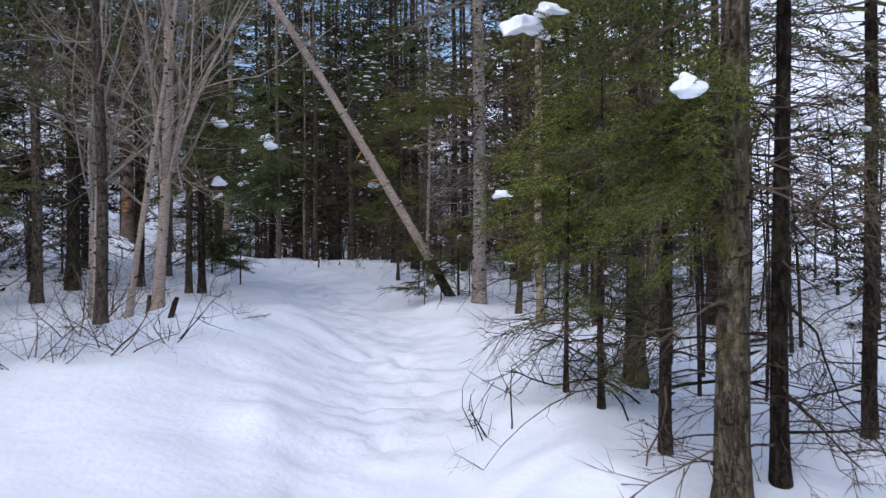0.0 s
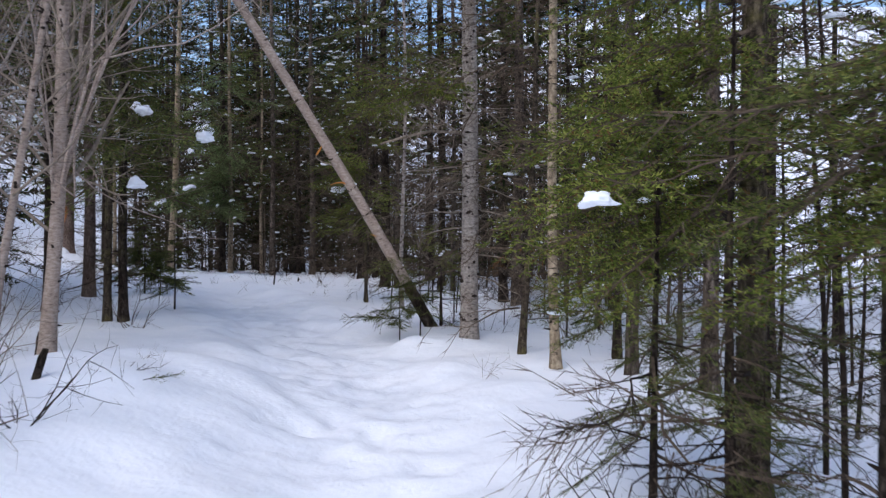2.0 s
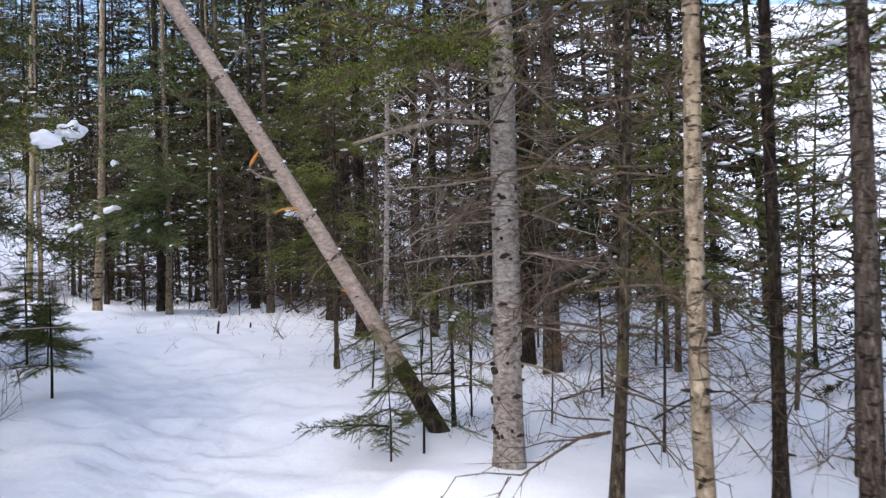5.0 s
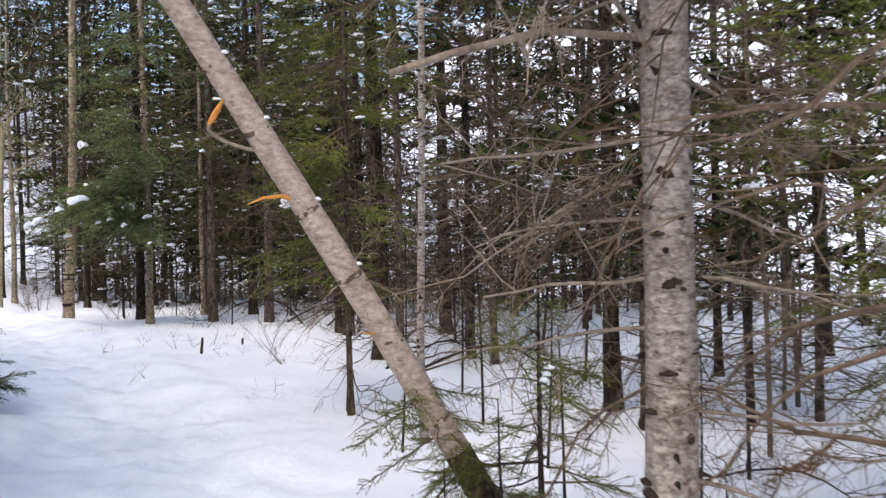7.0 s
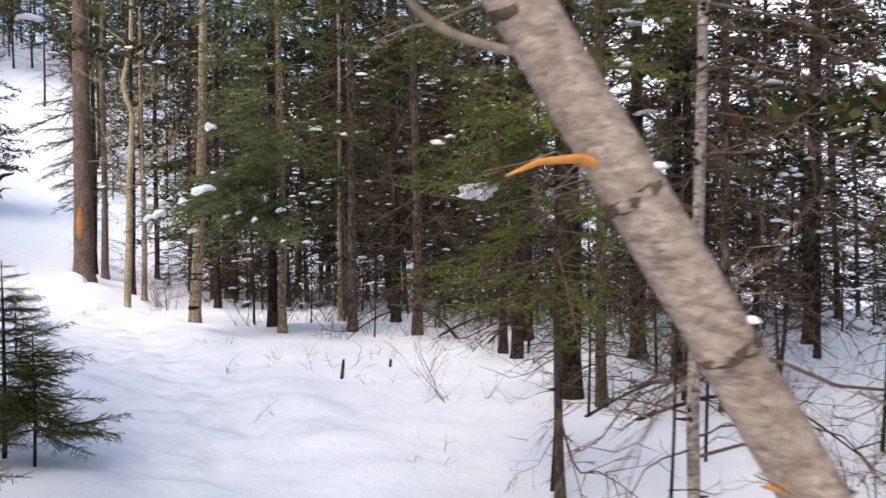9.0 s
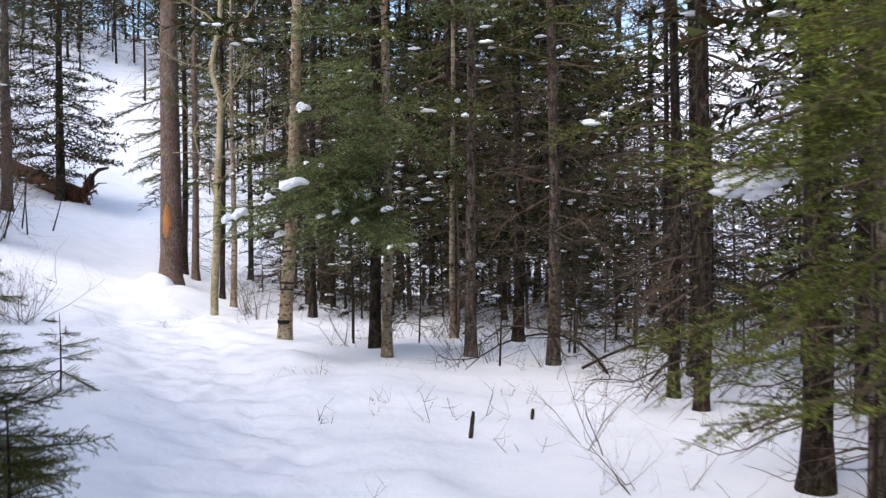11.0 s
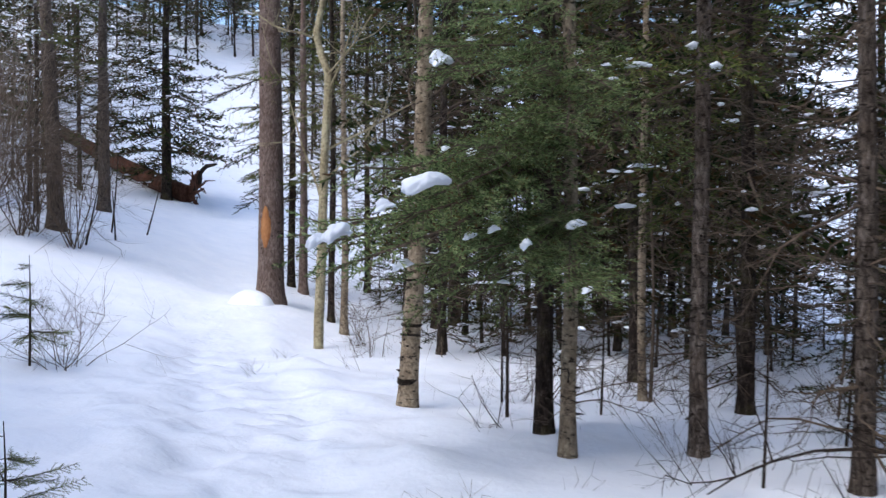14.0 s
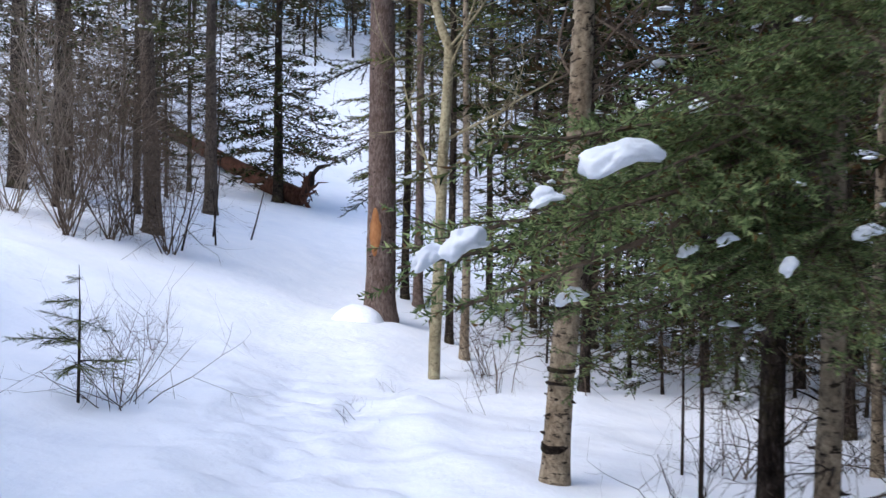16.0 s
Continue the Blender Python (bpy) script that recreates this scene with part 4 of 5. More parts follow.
def crooked_aspen():
    """The yellow-green aspen with a crook in its stem."""
    x, y = -8.45, 24.92
    rng = np.random.default_rng(29)
    root = thing("bare_tree", x, y, lie(x, y), "yellowish aspen with a crooked bare stem", "tree")
    pts = [(0, 0, -0.3), (0, 0, 0.3), (0.05, 0, 1.2), (0.06, 0.02, 2.2), (0.12, 0.0, 3.0), (0.13, 0, 3.35), (0.02, 0, 3.62), (-0.05, 0.02, 3.85), (0.04, 0, 4.2), (0.12, 0, 4.6), (0.15, 0, 5.6), (0.3, 0, 7.0)]
    s = Soup()
    tube(s, pts, np.linspace(0.062, 0.03, len(pts)), 12, 0, 0.03, rng)
    part("trunk", s.mesh("trunk", [BARK_ASPEN], True), root)
    for i, (px, pz, ax, az) in enumerate(((0.12, 3.1, 0.6, 0.9), (0.07, 2.4, 0.9, 0.7), (-0.04, 3.8, -0.8, 0.4), (0.08, 3.3, 0.9, 0.3), (0.05, 4.3, 0.8, 0.6), (0.06, 2.0, 0.7, 0.8), (0.1, 4.5, -0.7, 0.7), (0.06, 1.7, -0.5, 0.9))):
        t = Soup()
        limb(t, rng, (px, 0, pz), (ax, rng.normal(0, 0.4), az), rng.uniform(0.9, 1.6), 0.017, 3, 0, 0.7)
        part("limb", t.mesh("limb", [BARK_ASPEN], True), root)


def banded_birch():
    """The birch with black-banded tan bark beside the snowy spruce."""
    x, y = -5.83, 21.57
    rng = np.random.default_rng(31)
    root = thing("birch_tree", x, y, lie(x, y), "tan birch trunk with black bands standing in snow", "tree")
    part("trunk", trunk_mesh(31, 0.16, 9.0, BARK_BIRCH, sides=18, rings=60, lean=(0.045, 0.0), bend=0.03, rough=0.02, flare=0.2), root)
    collar = Soup()
    tube(collar, [(0, 0, -0.05), (0, 0, -0.02), (0, 0, 0.02), (0, 0, 0.05)], [0.079, 0.0845, 0.0855, 0.079], 18, 0, 0.025, rng)
    me = collar.mesh("dark_band", [BARK_DARK], True)
    for z in (0.22, 0.58, 0.66, 1.02, 1.35, 1.95, 2.45, 2.62, 3.2):
        ob = part("dark_band", me, root)
        ob.matrix_local = pose(0.045 * z + rng.normal(0, 0.005), rng.normal(0, 0.005), z, rng.normal(0, 5), rng.normal(0, 5), rng.uniform(0, 360)) @ Matrix.Diagonal((1.0 - 0.05 * z, 1.0 - 0.05 * z, rng.uniform(0.15, 0.6), 1))
    for i in range(7):
        t = Soup()
        z = rng.uniform(1.5, 4.5)
        a = rng.uniform(0, 6.28)
        limb(t, rng, (0.045 * z, 0, z), (math.cos(a), math.sin(a), 0.7), rng.uniform(0.6, 1.2), 0.013, 2)
        part("limb", t.mesh("limb", [TWIG], True), root)


large_spruce()
leaning_tree()
scarred_spruce()
crooked_aspen()
banded_birch()

# close trees on the outer side of the bend at the start
near_a = boughed_spruce(1.62, 3.72, 0.15, 9.0, 1.45, 4.2, 20, 0.95, NEEDLE, 51, "dark rough-barked spruce with a mossy lower trunk", BARK_MOSSY, facing=2.6, dead=32)
boughed_spruce(1.92, 4.05, 0.085, 8.0, 1.6, 4.2, 12, 0.95, NEEDLE, 52, "slim dark spruce with spreading dead twigs", BARK_DARK, dead=34)
near_c = boughed_spruce(1.47, 5.50, 0.12, 7.0, 1.05, 2.9, 26, 0.95, NEEDLE_BRIGHT, 53, "young spruce with bright green boughs over the trail", BARK_MOSSY, facing=2.9, dead=12)
boughed_spruce(1.18, 4.75, 0.04, 1.9, 0.3, 0.9, 18, 0.5, NEEDLE, 54, "spindly young spruce with sparse low boughs", BARK_DARK, dead=14)
boughed_spruce(1.02, 5.15, 0.03, 1.6, 0.3, 1.0, 14, 0.5, NEEDLE, 57, "spindly young spruce with sparse low boughs", BARK_DARK, dead=12)
spruce(1.43, 4.25, 0.06, crown="high", dead="low", bark_mat=BARK_DARK)
for k, (bz, tip) in enumerate(((1.75, (0.42, 5.5, 1.36)), (1.9, (0.5, 5.2, 1.5)), (1.65, (0.55, 4.9, 1.25)), (2.1, (0.55, 5.7, 1.75)), (1.55, (0.6, 5.3, 1.15)), (2.2, (0.75, 4.85, 1.8)), (1.85, (0.7, 4.6, 1.5)))):
    for j in range(2):
        reaching(near_c, (1.47, 5.5, bz), (tip[0] + 0.12 * j, tip[1] - 0.15 * j, tip[2] - 0.06 * j), NEEDLE_BRIGHT, k + j)
for k, (bz, tip) in enumerate(((2.0, (1.25, 2.95, 1.72)), (1.75, (0.72, 3.8, 1.42)), (1.9, (0.9, 3.5, 1.6)), (2.65, (0.8, 4.5, 2.32)), (2.3, (0.95, 3.9, 2.05)), (1.6, (1.0, 3.3, 1.3)))):
    reaching(near_a, (1.62, 3.72, bz), tip, NEEDLE, k)
for k, (bz, tip) in enumerate(((1.7, (1.02, 4.3, 1.38)), (1.5, (1.08, 3.6, 1.2)), (1.8, (1.05, 3.6, 1.52)), (1.65, (1.15, 3.3, 1.36)), (1.4, (1.2, 3.5, 1.05)), (1.9, (1.0, 4.0, 1.66)), (2.1, (1.1, 3.4, 1.75)), (1.55, (1.0, 4.4, 1.22)), (1.95, (1.3, 3.15, 1.6)))):
    for j in range(2):
        reaching(near_a, (1.62, 3.72, bz), (tip[0] + 0.06 * j, tip[1] + 0.14 * j, tip[2] - 0.07 * j), NEEDLE_BRIGHT, k + 2 * j)
boughed_spruce(1.75, 11.4, 0.05, 6.0, 0.9, 3.2, 34, 0.85, NEEDLE_BRIGHT, 68, "slim young spruce with yellow-green open boughs", BARK_SPRUCE, dead=18)
boughed_spruce(2.35, 10.4, 0.05, 6.0, 1.0, 3.0, 26, 0.8, NEEDLE_BRIGHT, 69, "slim young spruce with yellow-green open boughs", BARK_SPRUCE, dead=18)
spruce(-0.37, 13.34, 0.05, crown="high", dead="low", bark_mat=BARK_GREY, bend=0.05)
spruce(1.06, 8.84, 0.08, crown="high", dead="few", bark_mat=BARK_BIRCH, lean=(-0.01, 0))
# spruce with the laden boughs beside the upper trail
laden = boughed_spruce(-4.28, 20.51, 0.10, 10.0, 1.3, 4.4, 26, 1.2, NEEDLE_BLUE, 55, "green spruce with snow lying on its wide boughs", BARK_BIRCH, facing=4.0, dead=16)
for k, (bz, tip) in enumerate(((2.75, (-5.35, 19.0, 2.15)), (2.9, (-5.05, 19.15, 2.34)), (3.0, (-4.75, 19.1, 2.46)), (3.15, (-4.55, 19.4, 2.66)), (2.5, (-4.2, 19.55, 2.15)), (2.5, (-4.6, 19.5, 2.2)), (3.5, (-5.0, 19.6, 3.2)), (2.4, (-4.95, 19.5, 2.0)), (2.3, (-3.9, 19.5, 1.95)), (3.3, (-4.2, 19.3, 2.9)))):
    for j in range(3):
        aside = (0.16 * (j - 1) * (1 + 0.3 * (k % 2)), 0.12 * (1 - j) + 0.05 * (k % 3), -0.07 * abs(j - 1))
        reaching(laden, (-4.28, 20.51, bz - 0.05 * j), tuple(t + o for t, o in zip(tip, aside)), NEEDLE_BLUE, k + 2 * j)
# young spruce behind the leaning trunk and by the trail
slim = boughed_spruce(-0.90, 14.2, 0.045, 6.0, 0.95, 2.9, 34, 0.8, NEEDLE_BRIGHT, 56, "slim spruce with yellow-green drooping boughs", BARK_MOSSY, dead=10)
for k in range(3):
    reaching(slim, (-0.9, 14.2, 2.5 + 0.06 * k), (-1.45 + 0.08 * k, 14.72 - 0.1 * k, 2.08), NEEDLE_BRIGHT, k)
boughed_spruce(0.15, 11.5, 0.03, 1.3, 0.35, 1.1, 16, 0.42, NEEDLE_BRIGHT, 58, "small spruce growing against the leaning trunk", BARK_DARK, dead=6)
sapling(-0.25, 10.95, 0.55, 0.5, 62, whorls=4)
sapling(-0.05, 11.0, 0.75, 0.35, 61, whorls=4, needle=NEEDLE)
sapling(-3.0, 12.7, 0.95, 0.42, 63, whorls=7)
sapling(-3.93, 14.39, 1.1, 0.55, 64, whorls=14, needle=NEEDLE, per=7)
sapling(-3.68, 14.27, 0.75, 0.42, 66, whorls=10, needle=NEEDLE, per=7)
sapling(-9.45, 21.3, 1.0, 0.6, 65, whorls=5, per=4)
sapling(-5.9, 17.6, 0.6, 0.4, 67, whorls=5)
bare_tree(-2.76, 8.8, 0.12, 9.0, BARK_PALE, lean=(0.045, 0.0), seed=71, limbs=26, low=0.9, reach=1.9, label="pale leafless tree with many thin grey branches", branch_mat=TWIG_PALE, stems=7)
bare_tree(-2.45, 7.3, 0.06, 5.0, BARK_PALE, lean=(0.13, 0.05), seed=72, limbs=14, low=0.8, reach=1.2, branch_mat=TWIG_PALE)
bare_tree(-3.3, 8.6, 0.05, 5.0, BARK_PALE, lean=(0.02, 0.0), seed=73, limbs=14, low=0.8, reach=1.3, branch_mat=TWIG_PALE)
boughed_spruce(-3.1, 5.1, 0.10, 7.5, 1.3, 3.6, 30, 1.15, NEEDLE, 60, "dark green spruce reaching over the shrubs", BARK_DARK, facing=0.2, dead=14)
# a spruce among the bare trees, snow on its boughs
left_spruce = boughed_spruce(-3.2, 11.6, 0.10, 9.0, 1.5, 4.2, 40, 1.35, NEEDLE, 59, "dark green spruce with snowy boughs among bare trees", BARK_DARK, facing=-0.9, dead=14)
for k, tip in enumerate(((-1.9, 10.0, 2.28), (-2.41, 9.7, 1.87), (-2.61, 10.5, 2.6), (-2.25, 11.2, 2.5))):
    reaching(left_spruce, (-3.2, 11.6, tip[2] + 0.45), tip, NEEDLE, k)

for k, (x, y, z) in enumerate(((1.25, 10.0, 1.55), (0.75, 9.95, 1.35), (1.15, 10.3, 1.2), (0.95, 9.7, 1.75))):
    dry = thing("dry_spruce_bough", x, y, z, "reddish-brown dry spruce bough caught in twigs", "branch")
    s = Soup()
    s.absorb(bough_stock("fine")[k], aimed((0, 0, 0), 2.0 * k, 0.6), 0.35)
    part("bough", s.mesh("bough", [NEEDLE_DRY, TWIG]), dry)


# ---- snow caught on boughs ----
snow_clump(1.30, 3.02, 1.78, 0.056, 0.05, 0.045, 1, lobes=1, bearing=-20)
snow_clump(0.77, 4.60, 2.38, 0.08, 0.07, 0.06, 2, lobes=3, bearing=30)
snow_clump(0.90, 4.52, 2.44, 0.06, 0.05, 0.04, 3, lobes=2)
snow_clump(0.64, 3.88, 1.46, 0.028, 0.028, 0.02, 4, lobes=2)
for k, (x, y, z, s, n, g) in enumerate(((-5.27, 19.06, 2.24, 0.06, 3, 150), (-5.2, 19.14, 2.28, 0.075, 3, 160), (-4.96, 19.22, 2.42, 0.05, 2, 20), (-4.72, 19.2, 2.54, 0.085, 3, 10), (-4.56, 19.47, 2.71, 0.035, 2, 0),
                                     (-4.31, 19.65, 2.22, 0.04, 3, 170), (-4.51, 19.7, 2.3, 0.035, 2, 0), (-4.85, 19.75, 3.28, 0.07, 3, 160), (-4.1, 19.95, 2.33, 0.05, 2, 0), (-4.8, 19.7, 2.75, 0.035, 1, 0),
                                     (-5.0, 19.55, 2.1, 0.05, 2, 30), (-4.62, 19.6, 2.26, 0.04, 2, 90), (-3.95, 19.55, 1.98, 0.03, 2, 30))):
    snow_clump(x, y, z + 0.008, 0.85 * s, 0.5 * s, 0.6 * s, 20 + k, lobes=n, bearing=48 + 0.2 * g, tilt=-14)
for k, (x, y, z, s) in enumerate(((-1.9, 10.05, 2.34, 0.07), (-2.41, 9.75, 1.92, 0.08), (-2.61, 10.55, 2.66, 0.08), (-2.75, 10.7, 2.72, 0.06), (-2.25, 11.25, 2.56, 0.09), (-1.34, 14.60, 2.18, 0.075), (-1.25, 14.5, 2.2, 0.05))):
    snow_clump(x, y, z, s, 0.8 * s, 0.75 * s, 40 + k, lobes=1, bearing=40 * k)


# ---- the forest behind ----
FAR = []
# forest and undergrowth spruces: shade between the trees is coloured into their needles
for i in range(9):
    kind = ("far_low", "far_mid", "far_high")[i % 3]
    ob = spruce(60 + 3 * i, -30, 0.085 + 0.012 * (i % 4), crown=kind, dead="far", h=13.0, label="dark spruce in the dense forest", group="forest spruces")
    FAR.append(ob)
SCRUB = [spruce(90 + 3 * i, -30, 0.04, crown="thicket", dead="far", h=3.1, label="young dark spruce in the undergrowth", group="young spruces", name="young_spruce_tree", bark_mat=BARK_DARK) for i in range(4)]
PLACED = [(o.location.x, o.location.y) for o in scene.objects if o.parent is None and "tree" in o.name]
rnd = random.Random(12)


def forest(x0, x1, y0, y1, count, gap, keep, stock=FAR, low=0.75, high=1.2):
    made = 0
    for _ in range(count * 12):
        if made >= count:
            break
        x, y = rnd.uniform(x0, x1), rnd.uniform(y0, y1)
        if (off_trail(x, y) < 2.6 and y < 50) or not keep(x, y) or any((x - a) ** 2 + (y - b) ** 2 < gap * gap for a, b in PLACED):
            continue
        k = rnd.uniform(low, high)
        ob = copy_thing(rnd.choice(stock), pose(x, y, lie(x, y), rnd.gauss(0, 1.3), rnd.gauss(0, 1.3), rnd.uniform(0, 360)))
        ob.scale = (k, k, k)
        PLACED.append((x, y))
        made += 1


forest(-8, 9, 22.5, 40, 38, 1.1, lambda x, y: y > 23.5 + 0.35 * max(0, -x - 3) and x > -8.5 and (x < -3.2 or (y < 28 and 0.8 < x < 5)), low=0.85, high=1.3)
forest(-7.5, -3.5, 30, 45, 12, 1.1, lambda x, y: off_trail(x, y) > 4, low=1.1, high=1.5)
forest(3.6, 12, 0, 21, 10, 1.6, lambda x, y: True)
forest(-14, -5, 9, 21, 13, 1.1, lambda x, y: y < 15.5 - 0.75 * (x + 6))
forest(-14, -5, 8, 21, 34, 0.9, lambda x, y: y < 15.5 - 0.75 * (x + 6), SCRUB)
forest(-30, -17, 26, 46, 26, 1.2, lambda x, y: off_trail(x, y) > 3.0, SCRUB)
forest(0.8, 4, 14, 23, 8, 1.3, lambda x, y: True)
forest(-16, -5.4, 3, 17, 26, 1.5, lambda x, y: y < 19 + 0.75 * (x + 5.4) or x < -9)
forest(-10, -5.8, 8, 16.5, 14, 1.1, lambda x, y: True)
forest(-30, -16.5, 27, 50, 46, 1.5, lambda x, y: off_trail(x, y) > 3.2)
forest(-24, -3, 44, 75, 26, 2.2, lambda x, y: off_trail(x, y) > 4.0)
forest(-46, -24, 54, 74, 60, 1.3, lambda x, y: -0.57 * x + 0.82 * y > 60, low=0.9, high=1.4)
forest(-42, -18, 47, 64, 30, 1.8, lambda x, y: off_trail(x, y) > 2.0 or y > 50)
forest(-7.5, 6, 23.5, 32, 48, 0.9, lambda x, y: y > 24.5 + 0.3 * max(0, -x - 3), SCRUB)
forest(2.2, 7, 8, 20, 12, 1.1, lambda x, y: True, SCRUB)
forest(-10.5, -5, 25.0, 34, 14, 0.85, lambda x, y: x > -9.5 - 0.6 * (y - 25))
forest(-10.5, -5, 25.5, 34, 18, 0.7, lambda x, y: x > -9.5 - 0.6 * (y - 25), SCRUB, low=0.5, high=0.9)
forest(-3, 6, 21.5, 33, 46, 0.75, lambda x, y: True, SCRUB, low=0.5, high=0.85)
for ob in FAR + SCRUB:
    for o in list(ob.children_recursive) + [ob]:
        bpy.data.objects.remove(o)


# ---- the log on the bank ----
def root_log():
    x, y = -19.0, 36.7
    rng = np.random.default_rng(8)
    z0 = lie(x, y)
    root = thing("fallen_log", x, y, z0, "rotten reddish-brown log with torn roots on the snowy bank", "log")
    pts = []
    for q in np.linspace(0, 1, 14):
        px, py = -9.5 * q, 2.6 * q
        pts.append((px, py, lie(x + px, y + py) - z0 + 0.22 + 0.1 * math.sin(3 * q)))
    s = Soup()
    tube(s, pts, np.linspace(0.27, 0.15, 14), 14, 0, 0.06, rng)
    part("trunk", s.mesh("trunk", [ROT], True), root)
    for k in range(9):
        a = rng.uniform(-1.0, 2.4)
        t = Soup()
        limb(t, rng, (0, 0, 0.25), (0.7, -0.3 * k / 9, math.sin(a)), rng.uniform(0.4, 0.95), 0.06, 1, 0, 0.8, 0.0)
        part("root", t.mesh("root", [ROT], True), root)
    t = Soup()
    tube(t, [(0.1, 0, 0.3), (0.35, 0, 0.55), (0.4, 0, 0.85), (0.6, 0, 1.02), (0.95, 0, 1.08)], [0.1, 0.09, 0.07, 0.06, 0.03], 8, 0, 0.08, rng)
    part("root", t.mesh("root", [TWIG_DARK], True), root)


root_log()

# ---- shrubs, sticks and stubs ----
brush = random.Random(5)
for k in range(68):
    x0, x1, y0, y1 = ((-5.2, -1.0, 19.6, 24.0), (1.3, 3.4, 4.6, 10.5), (0.3, 2.6, 11.2, 15.5), (-2.2, 0.9, 16.0, 20.0))[k % 4]
    shrub(brush.uniform(x0, x1), brush.uniform(y0, y1), brush.uniform(0.35, 0.8), 5, 400 + k, (TWIG_DARK, TWIG)[k % 2], "low leafless brush between the trunks", spread=0.9, r=0.004)
PALE_BUSH = "tangle of thin grey leafless stems on the bank"
shrub(-1.95, 5.80, 0.6, 7, 201, TWIG, spread=1.1)
shrub(-2.36, 5.55, 0.6, 8, 202, TWIG, spread=1.2)
shrub(-1.71, 6.10, 0.45, 6, 203, TWIG_DARK, spread=1.0)
shrub(-2.5, 6.5, 0.6, 7, 204, TWIG, spread=0.9)
shrub(-2.9, 7.9, 0.7, 7, 205, TWIG_PALE, spread=0.8)
shrub(-3.6, 9.6, 0.8, 7, 206, TWIG, spread=0.7)
shrub(-2.9, 11.2, 0.6, 6, 207, TWIG, spread=0.7)
shrub(-1.7, 7.9, 0.22, 5, 208, TWIG, spread=1.5, r=0.003)
shrub(0.58, 4.75, 0.42, 4, 209, TWIG_DARK, spread=0.3, r=0.006, depth=1)
shrub(0.62, 10.9, 0.4, 4, 210, TWIG_DARK, r=0.003)
shrub(-7.15, 23.4, 0.45, 3, 211, TWIG, r=0.003, depth=1)
shrub(-4.5, 19.1, 0.3, 5, 212, TWIG, spread=1.6, r=0.003, depth=1)
shrub(-3.5, 18.2, 0.28, 4, 213, TWIG, spread=1.5, r=0.003, depth=1)
shrub(-5.0, 22.6, 0.8, 8, 214, TWIG, spread=0.6)
shrub(-8.2, 25.6, 0.8, 8, 215, TWIG, spread=0.5)
shrub(-7.6, 24.6, 0.7, 7, 216, TWIG, spread=0.5)
shrub(-9.25, 21.55, 0.8, 16, 217, TWIG, spread=1.2, r=0.005)
shrub(-10.2, 22.5, 0.6, 6, 218, TWIG, spread=0.8, r=0.004)
shrub(-10.4, 23.0, 0.6, 5, 219, TWIG, spread=0.8, r=0.004)
for k, (x, y, h) in enumerate(((-14.4, 26.1, 2.2), (-15.2, 25.9, 2.4), (-14.7, 25.6, 2.2), (-15.9, 26.6, 2.4), (-13.9, 26.7, 1.6), (-16.3, 25.9, 2.6), (-14.9, 26.9, 2.0))):
    shrub(x, y, 1.25 * h, 15, 230 + k, TWIG_PALE if k % 2 else TWIG, PALE_BUSH, spread=0.45, r=0.012, depth=3)
for k, (x, y, h, lx) in enumerate(((-15.1, 29.0, 1.5, 0.1), (-14.1, 27.2, 1.1, 0.25), (-15.0, 29.9, 0.9, 0.3), (-14.5, 28.4, 0.9, -0.1))):
    thin_stem(x, y, h, 0.02, 240 + k, lean=(lx, 0))
for k, (x, y, h, r) in enumerate(((0.28, 11.81, 0.9, 0.010), (1.36, 10.75, 1.4, 0.012), (-0.94, 14.33, 1.1, 0.014), (-5.0, 21.57, 1.7, 0.016), (-0.73, 15.8, 1.6, 0.012), (0.3, 12.65, 1.2, 0.01), (1.3, 12.4, 1.5, 0.012),
                                  (0.8, 11.5, 0.8, 0.008), (-0.5, 13.2, 1.3, 0.01), (0.0, 13.6, 1.5, 0.012), (-3.1, 20.3, 1.3, 0.012), (-2.6, 21.8, 1.6, 0.014), (1.75, 11.3, 1.6, 0.013), (-0.1, 15.0, 1.6, 0.012), (0.9, 15.2, 1.8, 0.014),
                                  (-5.3, 22.4, 1.5, 0.012), (-4.4, 22.2, 1.4, 0.012), (1.5, 7.6, 1.4, 0.012), (1.9, 6.6, 1.6, 0.014), (2.3, 5.6, 1.6, 0.012), (2.6, 7.2, 1.8, 0.014))):
    thin_stem(x, y, h, r, 260 + k, lean=(0.03 * (k % 3 - 1), 0))
for k in range(24):
    x0, x1, y0, y1 = ((-4.2, 0.0, 21.0, 25.0), (1.5, 3.6, 5.5, 10.5), (0.6, 3.0, 11.5, 16.0), (-1.6, 1.2, 16.5, 20.5))[k % 4]
    thin_stem(brush.uniform(x0, x1), brush.uniform(y0, y1), brush.uniform(1.6, 3.6), brush.uniform(0.012, 0.022), 500 + k, mat=(TWIG, TWIG_DARK)[k % 2], lean=(brush.gauss(0, 0.05), brush.gauss(0, 0.03)), label="thin dead spruce pole with short dry twigs")
stake(-2.76, 17.36, 0.12, 0.015, 1)
stake(-2.45, 17.9, 0.05, 0.014, 2)
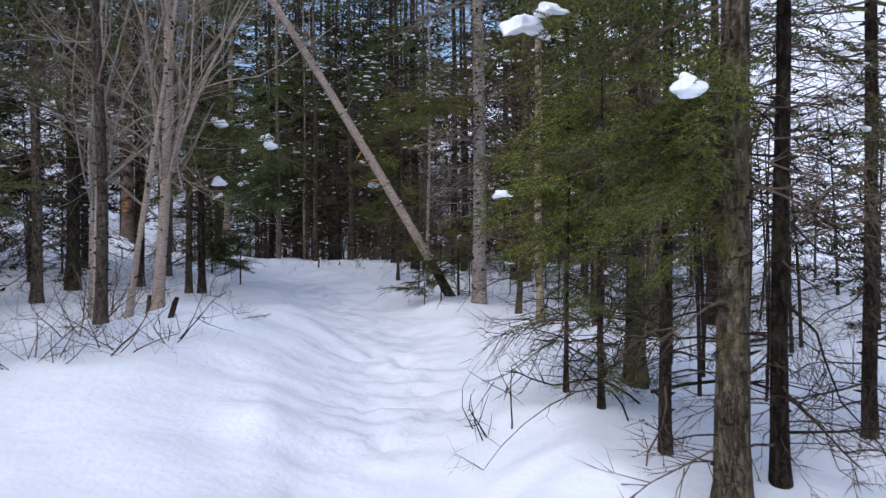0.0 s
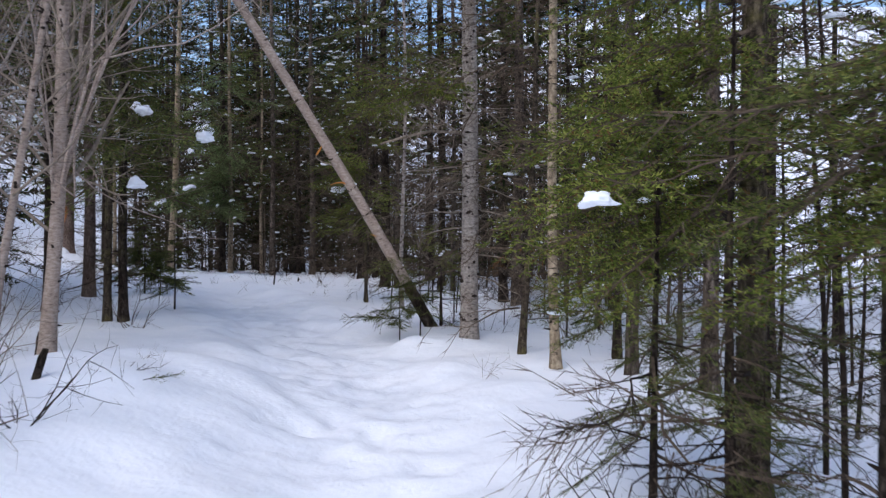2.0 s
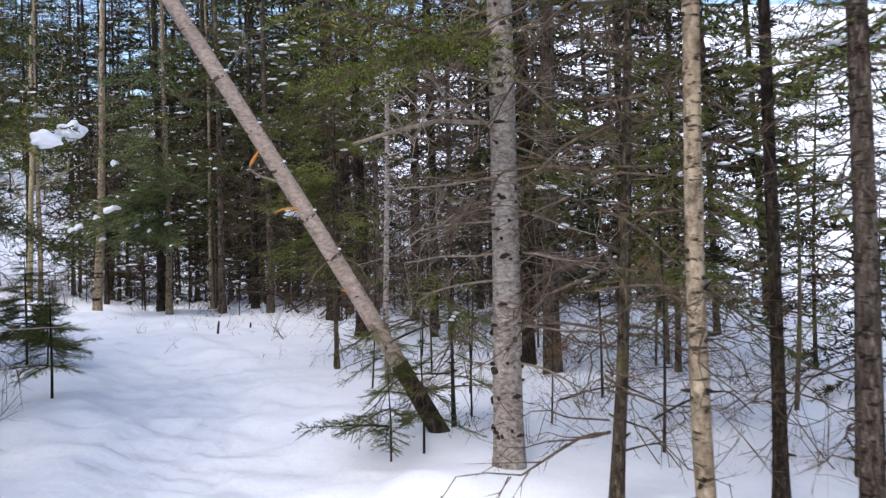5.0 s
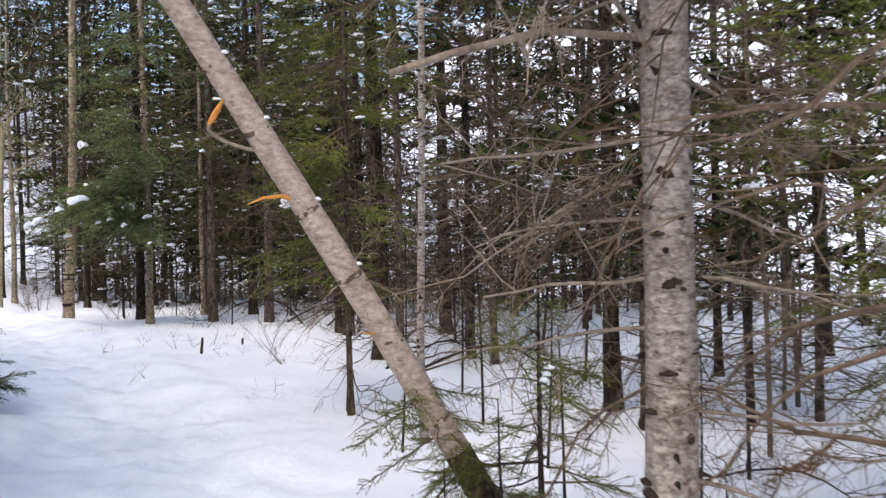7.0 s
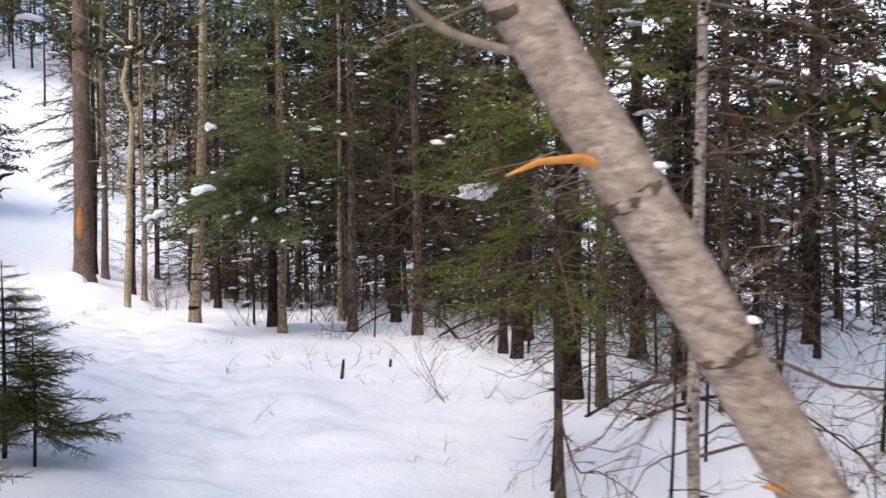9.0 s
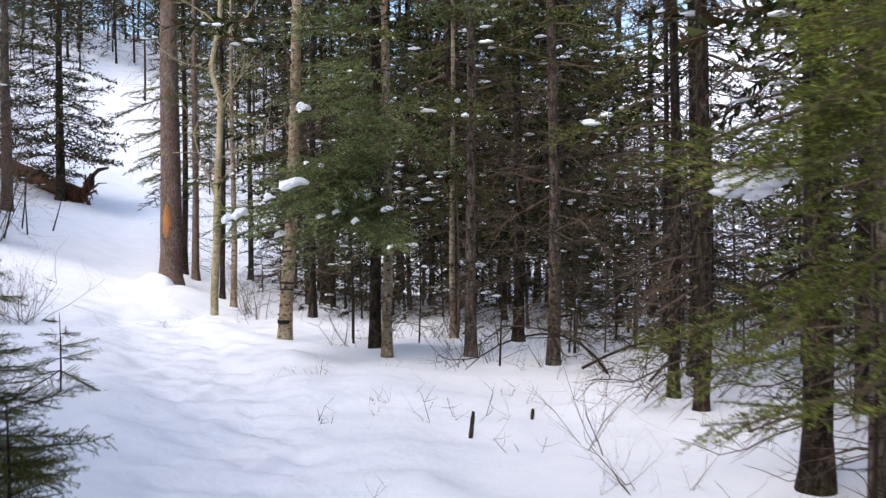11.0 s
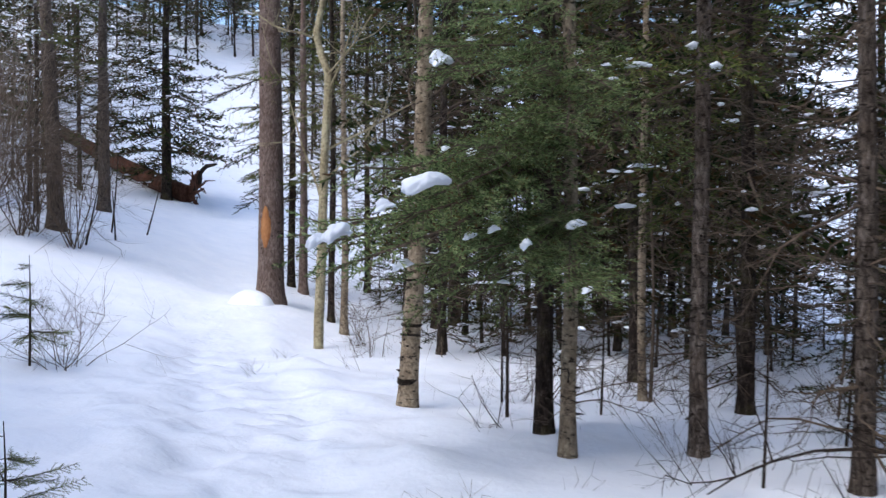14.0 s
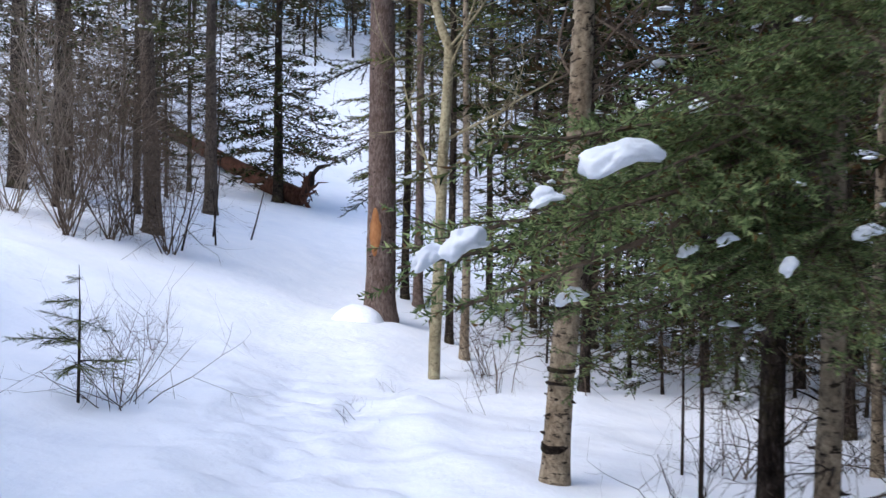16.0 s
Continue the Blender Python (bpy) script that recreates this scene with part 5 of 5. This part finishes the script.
stake(-1.9, 6.75, 0.16, 0.024, 4, lean=(0.35, 0.0), label="dark broken stub leaning among the shrubs")
stake(-2.99, 9.17, 0.2, 0.035, 3, label="short grey stump beside the shrubs")
fallen_branch(-1.62, 6.92, 0.4, 0.9, 0.0074, 301, label="dark stick poking out of the snow", rise=0.1)
fallen_branch(-0.46, 15.55, 1.5, -0.4, 0.0136, 302, rise=0.35)
fallen_branch(-0.75, 15.7, 1.2, 0.5, 0.0112, 303, rise=0.3)
fallen_branch(-2.05, 19.55, 1.4, 2.7, 0.014, 304, rise=0.4)
fallen_branch(-2.3, 19.9, 1.3, 0.2, 0.014, 305, rise=0.35)
fallen_branch(-1.7, 19.4, 1.1, 1.2, 0.013, 306, rise=0.3)
fallen_branch(1.3, 4.5, 0.7, 3.4, 0.0050, 307, rise=0.3)
fallen_branch(1.5, 5.0, 1.2, -0.5, 0.0112, 308, rise=0.35)
fallen_branch(2.0, 8.3, 1.2, 0.3, 0.0124, 309, rise=0.3)
fallen_branch(1.5, 11.5, 1.0, 0.4, 0.0087, 310, rise=0.25)
fallen_branch(0.9, 12.2, 1.0, -0.3, 0.0074, 311, rise=0.2)
for k in range(22):
    x0, x1, y0, y1 = ((-4.8, -2.4, 17.4, 19.9), (-3.2, -0.9, 14.4, 18.0), (-8.6, -6.4, 21.8, 24.0), (0.5, 1.3, 8.2, 10.2))[k % 4 if k % 4 < 3 or k < 9 else 0]
    shrub(brush.uniform(x0, x1), brush.uniform(y0, y1), brush.uniform(0.14, 0.34), brush.randint(2, 4), 600 + k, (TWIG_DARK, TWIG)[k % 2], "few thin brown twigs poking out of snow", spread=1.1, r=0.003, depth=1)
sprig = Soup()
sprig.absorb(bough_stock("fine")[2], aimed((0, 0, 0.05), 0.6, -0.3), 0.22)
sprig_ob = new("spruce_sprig", sprig.mesh("spruce_sprig", [NEEDLE, TWIG_DARK]))
sprig_ob.matrix_world = pose(-1.35, 6.81, height(-1.35, 6.81) - 0.01)
tagged(sprig_ob, "small broken green spruce sprig lying on snow", "sprig")
